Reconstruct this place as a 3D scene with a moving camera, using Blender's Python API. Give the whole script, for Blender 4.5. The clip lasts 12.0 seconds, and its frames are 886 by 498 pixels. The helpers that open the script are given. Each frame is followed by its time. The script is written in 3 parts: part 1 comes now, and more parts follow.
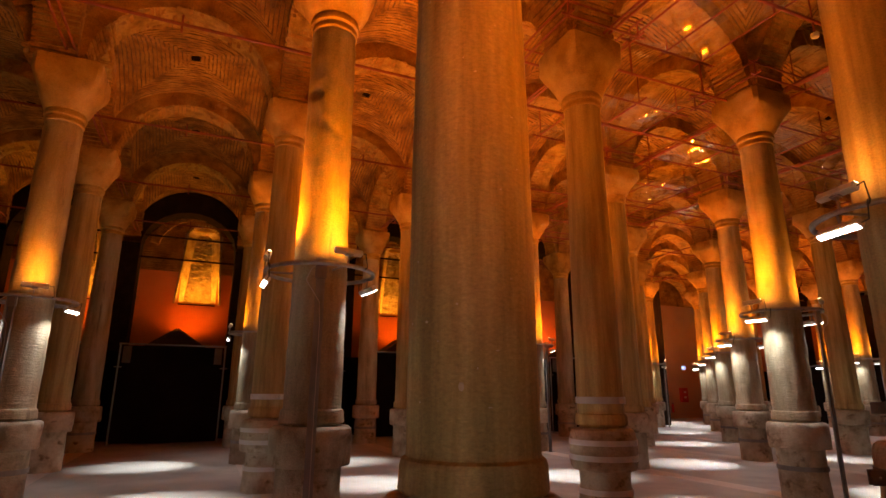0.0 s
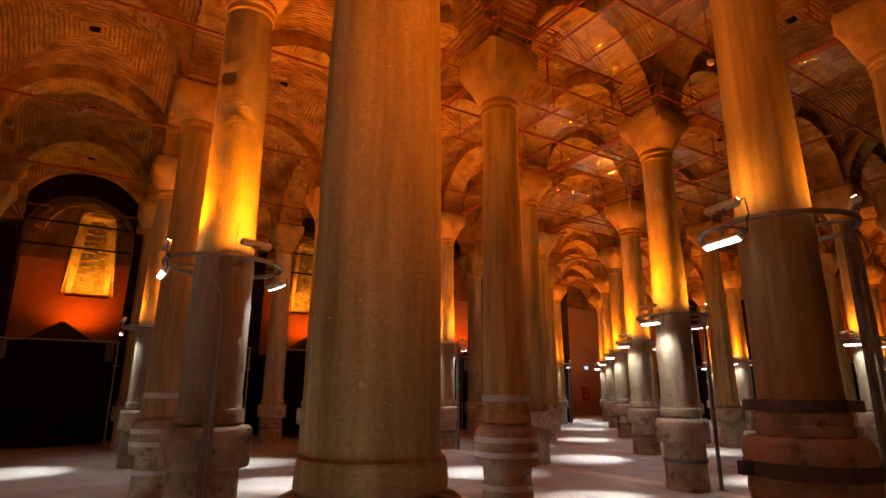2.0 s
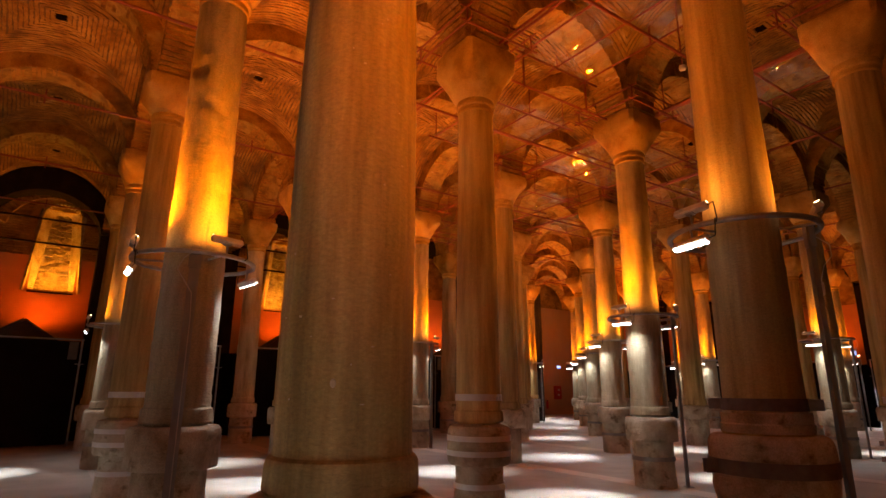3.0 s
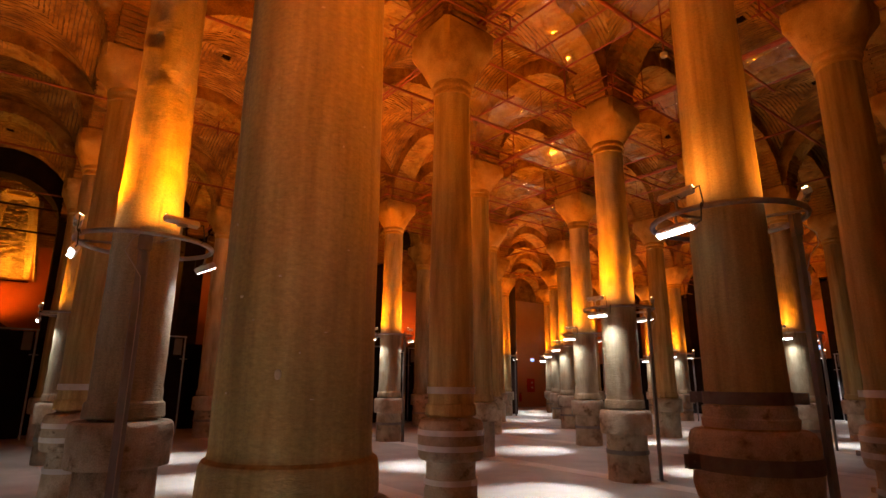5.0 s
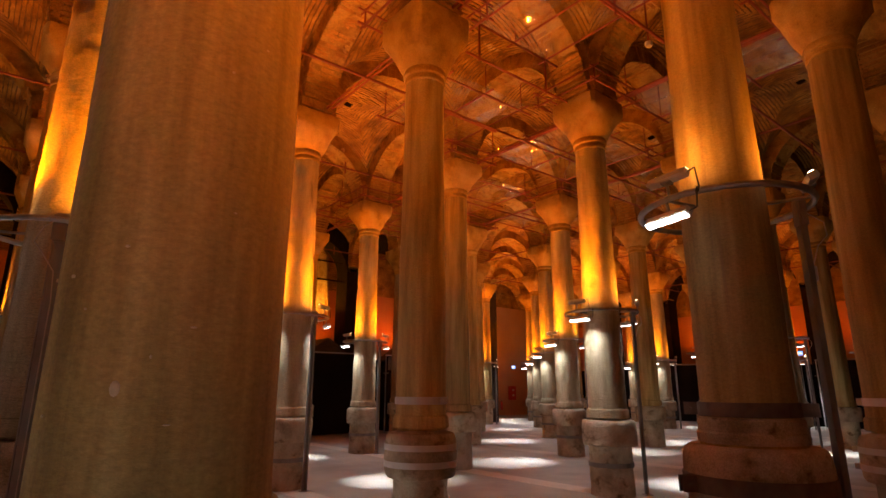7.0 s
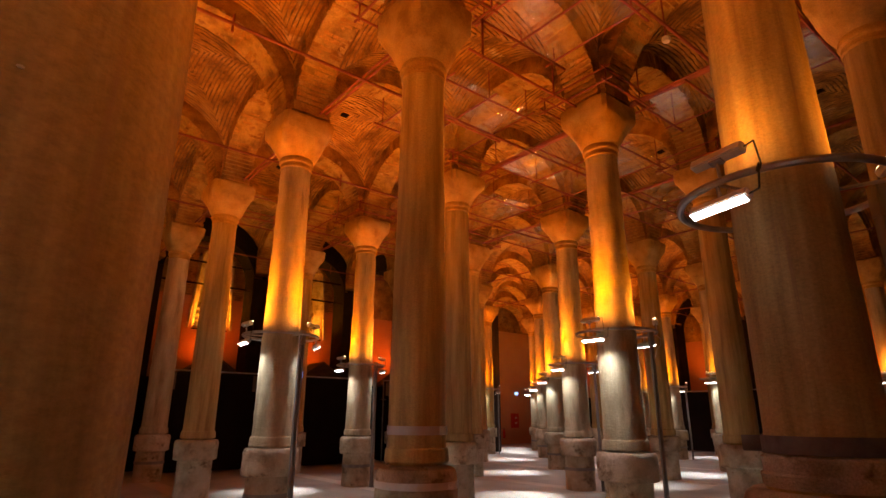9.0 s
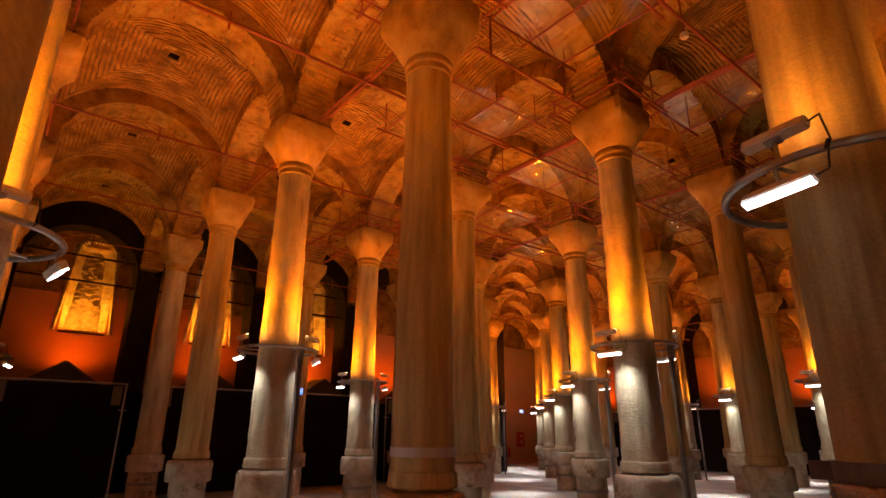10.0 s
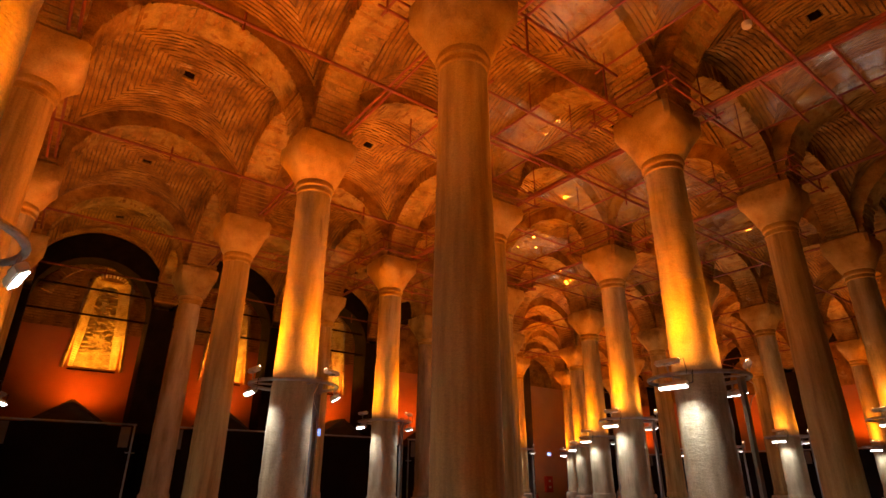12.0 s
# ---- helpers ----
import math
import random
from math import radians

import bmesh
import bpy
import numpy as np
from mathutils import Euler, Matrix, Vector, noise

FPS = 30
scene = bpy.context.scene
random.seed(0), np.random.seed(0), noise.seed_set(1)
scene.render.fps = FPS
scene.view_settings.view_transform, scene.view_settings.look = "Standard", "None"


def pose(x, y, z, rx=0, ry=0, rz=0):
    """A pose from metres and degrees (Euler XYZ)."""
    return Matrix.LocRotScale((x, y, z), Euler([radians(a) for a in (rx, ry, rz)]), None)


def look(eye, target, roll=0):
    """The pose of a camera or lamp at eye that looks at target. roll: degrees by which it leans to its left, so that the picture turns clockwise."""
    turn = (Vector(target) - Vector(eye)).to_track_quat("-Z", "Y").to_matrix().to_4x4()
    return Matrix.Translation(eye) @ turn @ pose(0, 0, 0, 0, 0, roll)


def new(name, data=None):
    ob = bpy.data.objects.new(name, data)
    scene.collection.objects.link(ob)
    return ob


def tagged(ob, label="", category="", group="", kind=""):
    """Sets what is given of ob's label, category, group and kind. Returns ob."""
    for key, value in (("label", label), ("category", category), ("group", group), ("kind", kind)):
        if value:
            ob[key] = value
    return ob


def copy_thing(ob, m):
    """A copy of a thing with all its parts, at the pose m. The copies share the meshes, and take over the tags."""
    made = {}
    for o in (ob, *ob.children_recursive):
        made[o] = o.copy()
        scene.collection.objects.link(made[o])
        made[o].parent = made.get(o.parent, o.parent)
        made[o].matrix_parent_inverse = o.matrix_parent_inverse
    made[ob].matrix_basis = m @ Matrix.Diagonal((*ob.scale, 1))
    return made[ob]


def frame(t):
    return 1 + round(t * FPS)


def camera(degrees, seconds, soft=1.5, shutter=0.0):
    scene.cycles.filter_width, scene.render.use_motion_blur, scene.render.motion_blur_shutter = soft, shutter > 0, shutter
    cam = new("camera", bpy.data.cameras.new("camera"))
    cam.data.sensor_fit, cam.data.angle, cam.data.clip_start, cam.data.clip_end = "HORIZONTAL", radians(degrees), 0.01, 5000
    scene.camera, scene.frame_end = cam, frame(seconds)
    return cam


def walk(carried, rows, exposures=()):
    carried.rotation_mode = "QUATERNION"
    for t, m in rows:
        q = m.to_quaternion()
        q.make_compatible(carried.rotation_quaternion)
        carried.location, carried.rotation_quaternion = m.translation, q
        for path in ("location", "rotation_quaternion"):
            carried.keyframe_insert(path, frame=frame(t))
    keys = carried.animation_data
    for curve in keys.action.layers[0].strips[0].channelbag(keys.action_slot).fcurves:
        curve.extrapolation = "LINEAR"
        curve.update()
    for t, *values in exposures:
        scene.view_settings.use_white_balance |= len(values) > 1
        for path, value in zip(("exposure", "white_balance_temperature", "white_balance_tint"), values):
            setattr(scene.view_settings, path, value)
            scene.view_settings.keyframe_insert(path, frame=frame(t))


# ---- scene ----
cam = camera(77.4, 12.0)
PATH = [
    (0, (-1.453, -3.008, 1.997), (-0.687, -1.228, 2.493), 0.3),
    (0.5, (-1.423, -2.995, 1.994), (-0.579, -1.25, 2.489), 0.3),
    (1, (-1.406, -3.014, 1.997), (-0.49, -1.306, 2.491), 0.3),
    (1.5, (-1.398, -3.015, 1.994), (-0.423, -1.34, 2.488), 0.3),
    (2, (-1.39, -3.015, 1.989), (-0.361, -1.372, 2.483), 0.3),
    (2.5, (-1.39, -3.017, 1.993), (-0.319, -1.401, 2.485), 0.3),
    (3, (-1.381, -3.019, 1.991), (-0.277, -1.425, 2.482), 0.3),
    (5, (-1.114, -2.711, 1.991), (0.065, -1.164, 2.458), 0.4),
    (5.5, (-1.041, -2.612, 1.987), (0.156, -1.08, 2.455), 0.4),
    (6, (-0.891, -2.528, 2.003), (0.321, -1.007, 2.471), 0.3),
    (6.5, (-0.69, -2.398, 2.011), (0.532, -0.889, 2.488), 0.1),
    (8.5, (-0.014, -1.68, 2.033), (1.198, -0.189, 2.587), 0.3),
    (9, (0.14, -1.477, 2.029), (1.345, 0.009, 2.609), 0.3),
    (9.5, (0.293, -1.214, 2.052), (1.49, 0.27, 2.658), 0.3),
    (10, (0.458, -0.975, 2.054), (1.645, 0.504, 2.691), 0.3),
    (10.5, (0.691, -0.734, 2.076), (1.865, 0.74, 2.745), 0.2),
    (11, (0.808, -0.533, 2.078), (1.962, 0.945, 2.775), 0.3),
    (11.5, (0.892, -0.235, 2.088), (2.016, 1.242, 2.832), 0.5),
    (12, (0.942, 0.073, 2.107), (2.048, 1.552, 2.873), 0.4),
]
walk(cam, [(t, look(eye, target, roll)) for t, eye, target, roll in PATH])

# ---- world and exposure ----
world = bpy.data.worlds.new("World")
scene.world = world
world.use_nodes = True
world.node_tree.nodes["Background"].inputs[0].default_value = (1.0, 0.55, 0.25, 1)
world.node_tree.nodes["Background"].inputs[1].default_value = 0.0
scene.view_settings.exposure = -0.33

G = 4.8            # spacing of the columns
SPRING = 8.46      # springing of the arches
R_ARCH = 1.88      # radius of the arch soffits
HALF = 0.40        # half the depth of an arch
AMBER = (1.0, 0.21, 0.001)
HOT = (1.0, 0.26, 0.002)
GOLD = (1.0, 0.36, 0.015)
WHITE = (0.97, 0.98, 1.0)
UP_WATT, GLOW_WATT, DOWN_WATT, SHAFT_WATT = 1100.0, 46.0, 1950.0, 105.0


# ---- materials ----
def mat(name, colours, scale=(1, 1, 1), detail=6.0, rough=(0.7, 0.9), metal=0.0, bump=0.3, bump_scale=(20, 20, 20),
        speck=None, jitter=0.15, spots=None, soot=None):
    """A worn surface: broad variation, fine grain and relief, and a shift in tone from thing to thing."""
    m = bpy.data.materials.new(name)
    m.use_nodes = True
    nt = m.node_tree
    nd, ln = nt.nodes, nt.links
    bsdf = nd["Principled BSDF"]
    tc, info = nd.new("ShaderNodeTexCoord"), nd.new("ShaderNodeObjectInfo")
    off = nd.new("ShaderNodeVectorMath")
    off.operation = "MULTIPLY_ADD"
    comb = nd.new("ShaderNodeCombineXYZ")
    for k in range(3):
        ln.new(info.outputs["Random"], comb.inputs[k])
    ln.new(comb.outputs[0], off.inputs[0])
    off.inputs[1].default_value = (37, 53, 71)
    ln.new(tc.outputs["Object"], off.inputs[2])

    def tex(sc, det, ro=0.6):
        mp = nd.new("ShaderNodeMapping")
        mp.inputs["Scale"].default_value = sc
        ln.new(off.outputs[0], mp.inputs["Vector"])
        t = nd.new("ShaderNodeTexNoise")
        t.inputs["Scale"].default_value, t.inputs["Detail"].default_value, t.inputs["Roughness"].default_value = 1.0, det, ro
        ln.new(mp.outputs[0], t.inputs["Vector"])
        return t.outputs["Fac"]

    broad = tex(scale, detail)
    ramp = nd.new("ShaderNodeValToRGB")
    el = ramp.color_ramp.elements
    while len(el) < len(colours):
        el.new(0.5)
    for k, c in enumerate(colours):
        el[k].position = 0.33 + 0.34 * k / max(1, len(colours) - 1)
        el[k].color = (*c, 1)
    ln.new(broad, ramp.inputs["Fac"])
    col = ramp.outputs["Color"]
    if speck:
        fine = tex(speck[0], 3.0, 0.7)
        r2 = nd.new("ShaderNodeValToRGB")
        r2.color_ramp.elements[0].position, r2.color_ramp.elements[1].position = 0.3, 0.7
        a = speck[1]
        r2.color_ramp.elements[0].color, r2.color_ramp.elements[1].color = (1 - a, 1 - a, 1 - a, 1), (1 + a, 1 + a, 1 + a, 1)
        ln.new(fine, r2.inputs["Fac"])
        mx = nd.new("ShaderNodeMix")
        mx.data_type, mx.blend_type = "RGBA", "MULTIPLY"
        mx.inputs["Factor"].default_value = 1.0
        ln.new(col, mx.inputs["A"])
        ln.new(r2.outputs["Color"], mx.inputs["B"])
        col = mx.outputs["Result"]
    for spots in [s for s in (spots, soot) if s]:
        st = tex(spots[0], 4.0, 0.65)
        r3 = nd.new("ShaderNodeValToRGB")
        r3.color_ramp.elements[0].position, r3.color_ramp.elements[1].position = spots[1], spots[1] + 0.12
        ln.new(st, r3.inputs["Fac"])
        mx = nd.new("ShaderNodeMix")
        mx.data_type = "RGBA"
        ln.new(r3.outputs["Color"], mx.inputs["Factor"])
        ln.new(col, mx.inputs["A"])
        mx.inputs["B"].default_value = (*spots[2], 1)
        col = mx.outputs["Result"]
    hsv = nd.new("ShaderNodeHueSaturation")
    mr = nd.new("ShaderNodeMapRange")
    mr.inputs["To Min"].default_value, mr.inputs["To Max"].default_value = 1 - jitter, 1 + jitter
    ln.new(info.outputs["Random"], mr.inputs["Value"])
    ln.new(mr.outputs[0], hsv.inputs["Value"])
    ln.new(col, hsv.inputs["Color"])
    ln.new(hsv.outputs[0], bsdf.inputs["Base Color"])
    grain = tex(bump_scale, 5.0, 0.7)
    rr = nd.new("ShaderNodeMapRange")
    rr.inputs["To Min"].default_value, rr.inputs["To Max"].default_value = rough
    ln.new(grain, rr.inputs["Value"])
    ln.new(rr.outputs[0], bsdf.inputs["Roughness"])
    bsdf.inputs["Metallic"].default_value = metal
    if bump:
        b = nd.new("ShaderNodeBump")
        b.inputs["Strength"].default_value, b.inputs["Distance"].default_value = bump, 0.02
        ln.new(grain, b.inputs["Height"])
        ln.new(b.outputs[0], bsdf.inputs["Normal"])
    return m


def glow(name, colour, strength):
    m = bpy.data.materials.new(name)
    m.use_nodes = True
    b = m.node_tree.nodes["Principled BSDF"]
    b.inputs["Base Color"].default_value = (0.8, 0.8, 0.8, 1)
    b.inputs["Emission Color"].default_value = (*colour, 1)
    b.inputs["Emission Strength"].default_value = strength
    return m


SHAFT = mat("shaft_stone", [(0.225, 0.155, 0.050), (0.365, 0.262, 0.092), (0.48, 0.365, 0.15)], (6.5, 6.5, 0.5), 12, (0.5, 0.85),
            bump=0.3, bump_scale=(16, 16, 42), speck=((34, 34, 60), 0.2), spots=((13, 13, 0.25), 0.61, (0.27, 0.17, 0.075)))
ROUGHSHAFT = mat("tooled_shaft_stone", [(0.23, 0.177, 0.095), (0.375, 0.308, 0.185), (0.48, 0.41, 0.27)], (3.5, 3.5, 0.6), 8, (0.55, 0.9),
                 bump=1.0, bump_scale=(7, 7, 30), speck=((40, 40, 90), 0.3), spots=((5, 5, 0.6), 0.62, (0.17, 0.12, 0.07)))
BLOCK = mat("weathered_block_stone", [(0.22, 0.170, 0.105), (0.40, 0.335, 0.235), (0.50, 0.435, 0.325)], (2.6, 2.6, 2.2), 8, (0.7, 0.95),
            bump=1.0, bump_scale=(13, 13, 24), speck=((70, 70, 70), 0.3), spots=((3.2, 3.2, 4), 0.58, (0.14, 0.095, 0.045)))
CAPSTONE = mat("capital_stone", [(0.240, 0.142, 0.032), (0.385, 0.248, 0.062), (0.475, 0.335, 0.10)], (2.2, 2.2, 2.2), 7, (0.7, 0.9),
               bump=0.5, bump_scale=(14, 14, 14), speck=((40, 40, 40), 0.18))
BRICK = mat("old_brick", [(0.115, 0.052, 0.010), (0.285, 0.150, 0.029), (0.415, 0.252, 0.058)], (1.7, 1.7, 1.7), 8, (0.8, 0.97),
            bump=0.9, bump_scale=(26, 26, 26), speck=((38, 38, 38), 0.3), spots=((1.2, 1.2, 1.2), 0.63, (0.52, 0.41, 0.20)), soot=((0.8, 0.8, 0.8), 0.64, (0.035, 0.018, 0.009)))
MORTAR = mat("recessed_mortar", [(0.11, 0.06, 0.021), (0.20, 0.115, 0.041)], (3, 3, 3), 5, (0.85, 0.98), bump=0.5)
SOFFIT = mat("plastered_soffit", [(0.132, 0.075, 0.018), (0.290, 0.190, 0.045), (0.430, 0.310, 0.088)], (2.2, 2.2, 2.2), 9, (0.8, 0.95),
             bump=0.9, bump_scale=(14, 14, 14), speck=((34, 34, 34), 0.22), spots=((2.2, 2.2, 2.2), 0.60, (0.20, 0.10, 0.035)))
FLOOR = mat("screed_floor", [(0.30, 0.29, 0.25), (0.37, 0.36, 0.315), (0.44, 0.43, 0.38)], (0.9, 0.9, 0.9), 8, (0.42, 0.6),
            bump=0.12, bump_scale=(30, 30, 30), speck=((90, 90, 90), 0.12), jitter=0.0)
STRIP = mat("pale_floor_strip", [(0.50, 0.46, 0.40), (0.58, 0.54, 0.47)], (2, 2, 2), 5, (0.4, 0.6), bump=0.1)
STEEL = mat("galvanised_steel", [(0.30, 0.30, 0.31), (0.42, 0.42, 0.43)], (8, 8, 8), 5, (0.35, 0.55), metal=0.85, bump=0.05)
POLESTEEL = mat("dull_steel", [(0.20, 0.19, 0.18), (0.28, 0.27, 0.26)], (5, 5, 2), 5, (0.45, 0.65), metal=0.4, bump=0.06)
BAND = mat("steel_band", [(0.56, 0.56, 0.56), (0.68, 0.68, 0.68)], (6, 6, 6), 5, (0.4, 0.55), metal=0.15, bump=0.08)
DARKBAND = mat("dark_iron_band", [(0.11, 0.09, 0.08), (0.19, 0.16, 0.145)], (7, 7, 7), 6, (0.5, 0.75), metal=0.2, bump=0.25)
PIPE = mat("rust_red_paint", [(0.14, 0.024, 0.012), (0.22, 0.042, 0.020)], (5, 5, 5), 6, (0.45, 0.7), bump=0.12)
TERRA = mat("orange_plaster", [(0.42, 0.17, 0.07), (0.50, 0.22, 0.09)], (0.8, 0.8, 0.8), 6, (0.8, 0.95), bump=0.15)
OCHRE = mat("ochre_plaster", [(0.46, 0.27, 0.15), (0.54, 0.33, 0.19)], (0.5, 0.5, 0.5), 6, (0.8, 0.95), bump=0.15, jitter=0.0)
BOARD = mat("brown_black_board", [(0.005, 0.0032, 0.0025), (0.010, 0.006, 0.0045)], (1, 1, 1), 5, (0.9, 1.0), bump=0.1)
BLACK = mat("black_fabric", [(0.006, 0.005, 0.005), (0.012, 0.010, 0.009)], (3, 3, 1), 5, (0.85, 0.98), bump=0.2)
ROOFING = mat("dark_timber_gable", [(0.030, 0.018, 0.010), (0.060, 0.036, 0.020)], (2, 2, 8), 5, (0.6, 0.9), bump=0.3)
DAB = mat("dried_plaster", [(0.62, 0.52, 0.36), (0.74, 0.63, 0.46)], (30, 30, 30), 4, (0.7, 0.9), bump=0.2)
BODY = mat("grey_lamp_housing", [(0.55, 0.53, 0.49), (0.64, 0.62, 0.58)], (9, 9, 9), 3, (0.4, 0.5), bump=0.03)
CABLE = mat("black_cable", [(0.015, 0.014, 0.013), (0.03, 0.028, 0.026)], (9, 9, 9), 3, (0.4, 0.6), bump=0.0)
RED = mat("red_enamel", [(0.42, 0.025, 0.018), (0.50, 0.035, 0.025)], (2, 2, 2), 3, (0.35, 0.45), bump=0.02)
RUBBLE = mat("niche_rubble", [(0.26, 0.17, 0.09), (0.44, 0.33, 0.20), (0.55, 0.45, 0.30)], (3, 3, 3), 8, (0.8, 0.97),
             bump=0.9, bump_scale=(18, 18, 18), speck=((40, 40, 40), 0.3))
# Near-black colour stands for shade on wall arches, in vault holes; also rods, sills.
SHADEBLACK = mat("shade_black", [(0.012, 0.008, 0.006), (0.024, 0.016, 0.011)], (2, 2, 2), 6, (0.9, 1.0), bump=0.6, bump_scale=(18, 18, 40))
SHADEBLACK.node_tree.nodes["Principled BSDF"].inputs["Specular IOR Level"].default_value = 0.05
BOARD.node_tree.nodes["Principled BSDF"].inputs["Specular IOR Level"].default_value = 0.15
BLACK.node_tree.nodes["Principled BSDF"].inputs["Specular IOR Level"].default_value = 0.1
UPGLOW, DOWNGLOW = glow("amber_lens", (1.0, 0.70, 0.36), 34.0), glow("white_lens", (0.92, 0.95, 1.0), 14.0)
SIGNGLOW, SIGNWHITE = glow("blue_sign", (0.02, 0.25, 1.0), 2.2), glow("sign_white", (0.9, 0.95, 1.0), 3.0)

ACRYLIC = bpy.data.materials.new("clear_acrylic")
ACRYLIC.use_nodes = True
_nt = ACRYLIC.node_tree
_gl, _tr, _mix, _lw = (_nt.nodes.new(k) for k in ("ShaderNodeBsdfGlossy", "ShaderNodeBsdfTransparent", "ShaderNodeMixShader", "ShaderNodeFresnel"))
_gl.inputs["Roughness"].default_value = 0.04
_tr.inputs["Color"].default_value = (0.93, 0.93, 0.92, 1)
_lw.inputs["IOR"].default_value = 2.0
_nt.links.new(_lw.outputs[0], _mix.inputs[0])
_df, _dust = _nt.nodes.new("ShaderNodeBsdfDiffuse"), _nt.nodes.new("ShaderNodeMixShader")
_df.inputs["Color"].default_value = (0.62, 0.52, 0.40, 1)
_dust.inputs[0].default_value = 0.16
_nt.links.new(_tr.outputs[0], _dust.inputs[1])
_nt.links.new(_df.outputs[0], _dust.inputs[2])
_nt.links.new(_dust.outputs[0], _mix.inputs[1])
_nt.links.new(_gl.outputs[0], _mix.inputs[2])
_nt.links.new(_mix.outputs[0], _nt.nodes["Material Output"].inputs["Surface"])


# ---- mesh helpers ----
def part(name, bm, material, parent=None, label="", smooth=False, at=None):
    me = bpy.data.meshes.new(name)
    bm.to_mesh(me)
    bm.free()
    if smooth:
        me.polygons.foreach_set("use_smooth", [True] * len(me.polygons))
        me.set_sharp_from_angle(angle=0.62)
    me.materials.append(material)
    ob = new(name, me)
    ob.parent = parent
    if at is not None:
        ob.matrix_basis = at
    if label:
        ob["label"] = label
    return ob


def piece(name, mesh, parent=None, at=None):
    ob = new(name, mesh)
    ob.parent = parent
    if at is not None:
        ob.matrix_basis = at
    return ob


def empty(name, at=None):
    ob = new(name)
    ob.empty_display_size = 0.2
    if at is not None:
        ob.matrix_basis = at
    return ob


def box(bm, lo, hi, m=None, bevel=0.0):
    c = [(a + b) / 2 for a, b in zip(lo, hi)]
    s = [b - a for a, b in zip(lo, hi)]
    mm = Matrix.Translation(c) @ Matrix.Diagonal((*s, 1))
    r = bmesh.ops.create_cube(bm, size=1, matrix=(m @ mm) if m else mm)
    if bevel:
        es = list({e for v in r["verts"] for e in v.link_edges})
        bmesh.ops.bevel(bm, geom=es, offset=bevel, segments=2, affect="EDGES")
    return bm


def tube(bm, a, b, r, n=8):
    a, b = Vector(a), Vector(b)
    d = b - a
    m = Matrix.Translation((a + b) / 2) @ d.to_track_quat("Z", "Y").to_matrix().to_4x4()
    bmesh.ops.create_cone(bm, cap_ends=True, segments=n, radius1=r, radius2=r, depth=d.length, matrix=m)
    return bm


def lathe(bm, profile, n=40, wob=0.0, seed=0.0, closed=True, tool=0.0):
    """Turns a profile of (radius, height) about z; wob chips and dents it, tool leaves chisel marks."""
    rings = []
    for r, z in profile:
        ring = []
        for k in range(n):
            a = 2 * math.pi * k / n
            c, s = math.cos(a), math.sin(a)
            rr = r
            if wob:
                p = Vector((c * r * 3 + seed, s * r * 3, z * 3))
                rr += wob * (noise.noise(p) + 0.6 * noise.noise(p * 3.1))
                chip = noise.noise(p * 1.3 + Vector((9, 4, 2)))
                if chip > 0.38:
                    rr -= wob * 6 * (chip - 0.38)
            if tool:
                q = Vector((c * 3.2 + seed, s * 3.2, z * 11.0))
                rr += tool * (noise.noise(q) + 0.7 * noise.noise(q * 2.3) + 1.2 * max(0.0, noise.noise(q * 1.1 + Vector((5, 8, 3))) - 0.35))
            ring.append(bm.verts.new((rr * c, rr * s, z)))
        rings.append(ring)
    for lo, hi in zip(rings, rings[1:]):
        for k in range(n):
            bm.faces.new((lo[k], lo[(k + 1) % n], hi[(k + 1) % n], hi[k]))
    if closed:
        bm.faces.new(list(reversed(rings[0])))
        bm.faces.new(rings[-1])
    return bm


def ring_tube(bm, R, r, z, n=40, k=8):
    vs = []
    for i in range(n):
        a = 2 * math.pi * i / n
        vs.append([bm.verts.new(((R + r * math.cos(b)) * math.cos(a), (R + r * math.cos(b)) * math.sin(a), z + r * math.sin(b)))
                   for b in (2 * math.pi * j / k for j in range(k))])
    for i in range(n):
        for j in range(k):
            bm.faces.new((vs[i][j], vs[(i + 1) % n][j], vs[(i + 1) % n][(j + 1) % k], vs[i][(j + 1) % k]))
    return bm


def fine(profile, step):
    """The same profile with more heights along it."""
    out = [profile[0]]
    for (r0, z0), (r1, z1) in zip(profile, profile[1:]):
        k = max(1, int(abs(z1 - z0) / step))
        out += [(r0 + (r1 - r0) * i / k, z0 + (z1 - z0) * i / k) for i in range(1, k + 1)]
    return out


# ---- ground and outer walls ----
X0, X1, Y0 = -4 * G, 8 * G, -3 * G
YW, XE, YR = 5 * G, 24.3, 31.0
bm = bmesh.new()
box(bm, (X0 - 0.8, Y0 - 0.8, -0.3), (X1 + 1.2, YR + 0.8, 0.0))
tagged(part("floor", bm, FLOOR), "smooth beige screed floor of the cistern", "floor", kind="structure")


for i in range(-3, 8):
    bm = bmesh.new()
    box(bm, (G * i - 0.27, Y0, -0.05), (G * i + 0.27, YW - 3.2, 0.004))
    tagged(part("floor_strip", bm, STRIP), "pale stone strip let into the floor", "floor", kind="structure")


def wall(name, lo, hi, material, label):
    b = bmesh.new()
    box(b, lo, hi)
    return tagged(part(name, b, material), label, "wall", kind="structure")


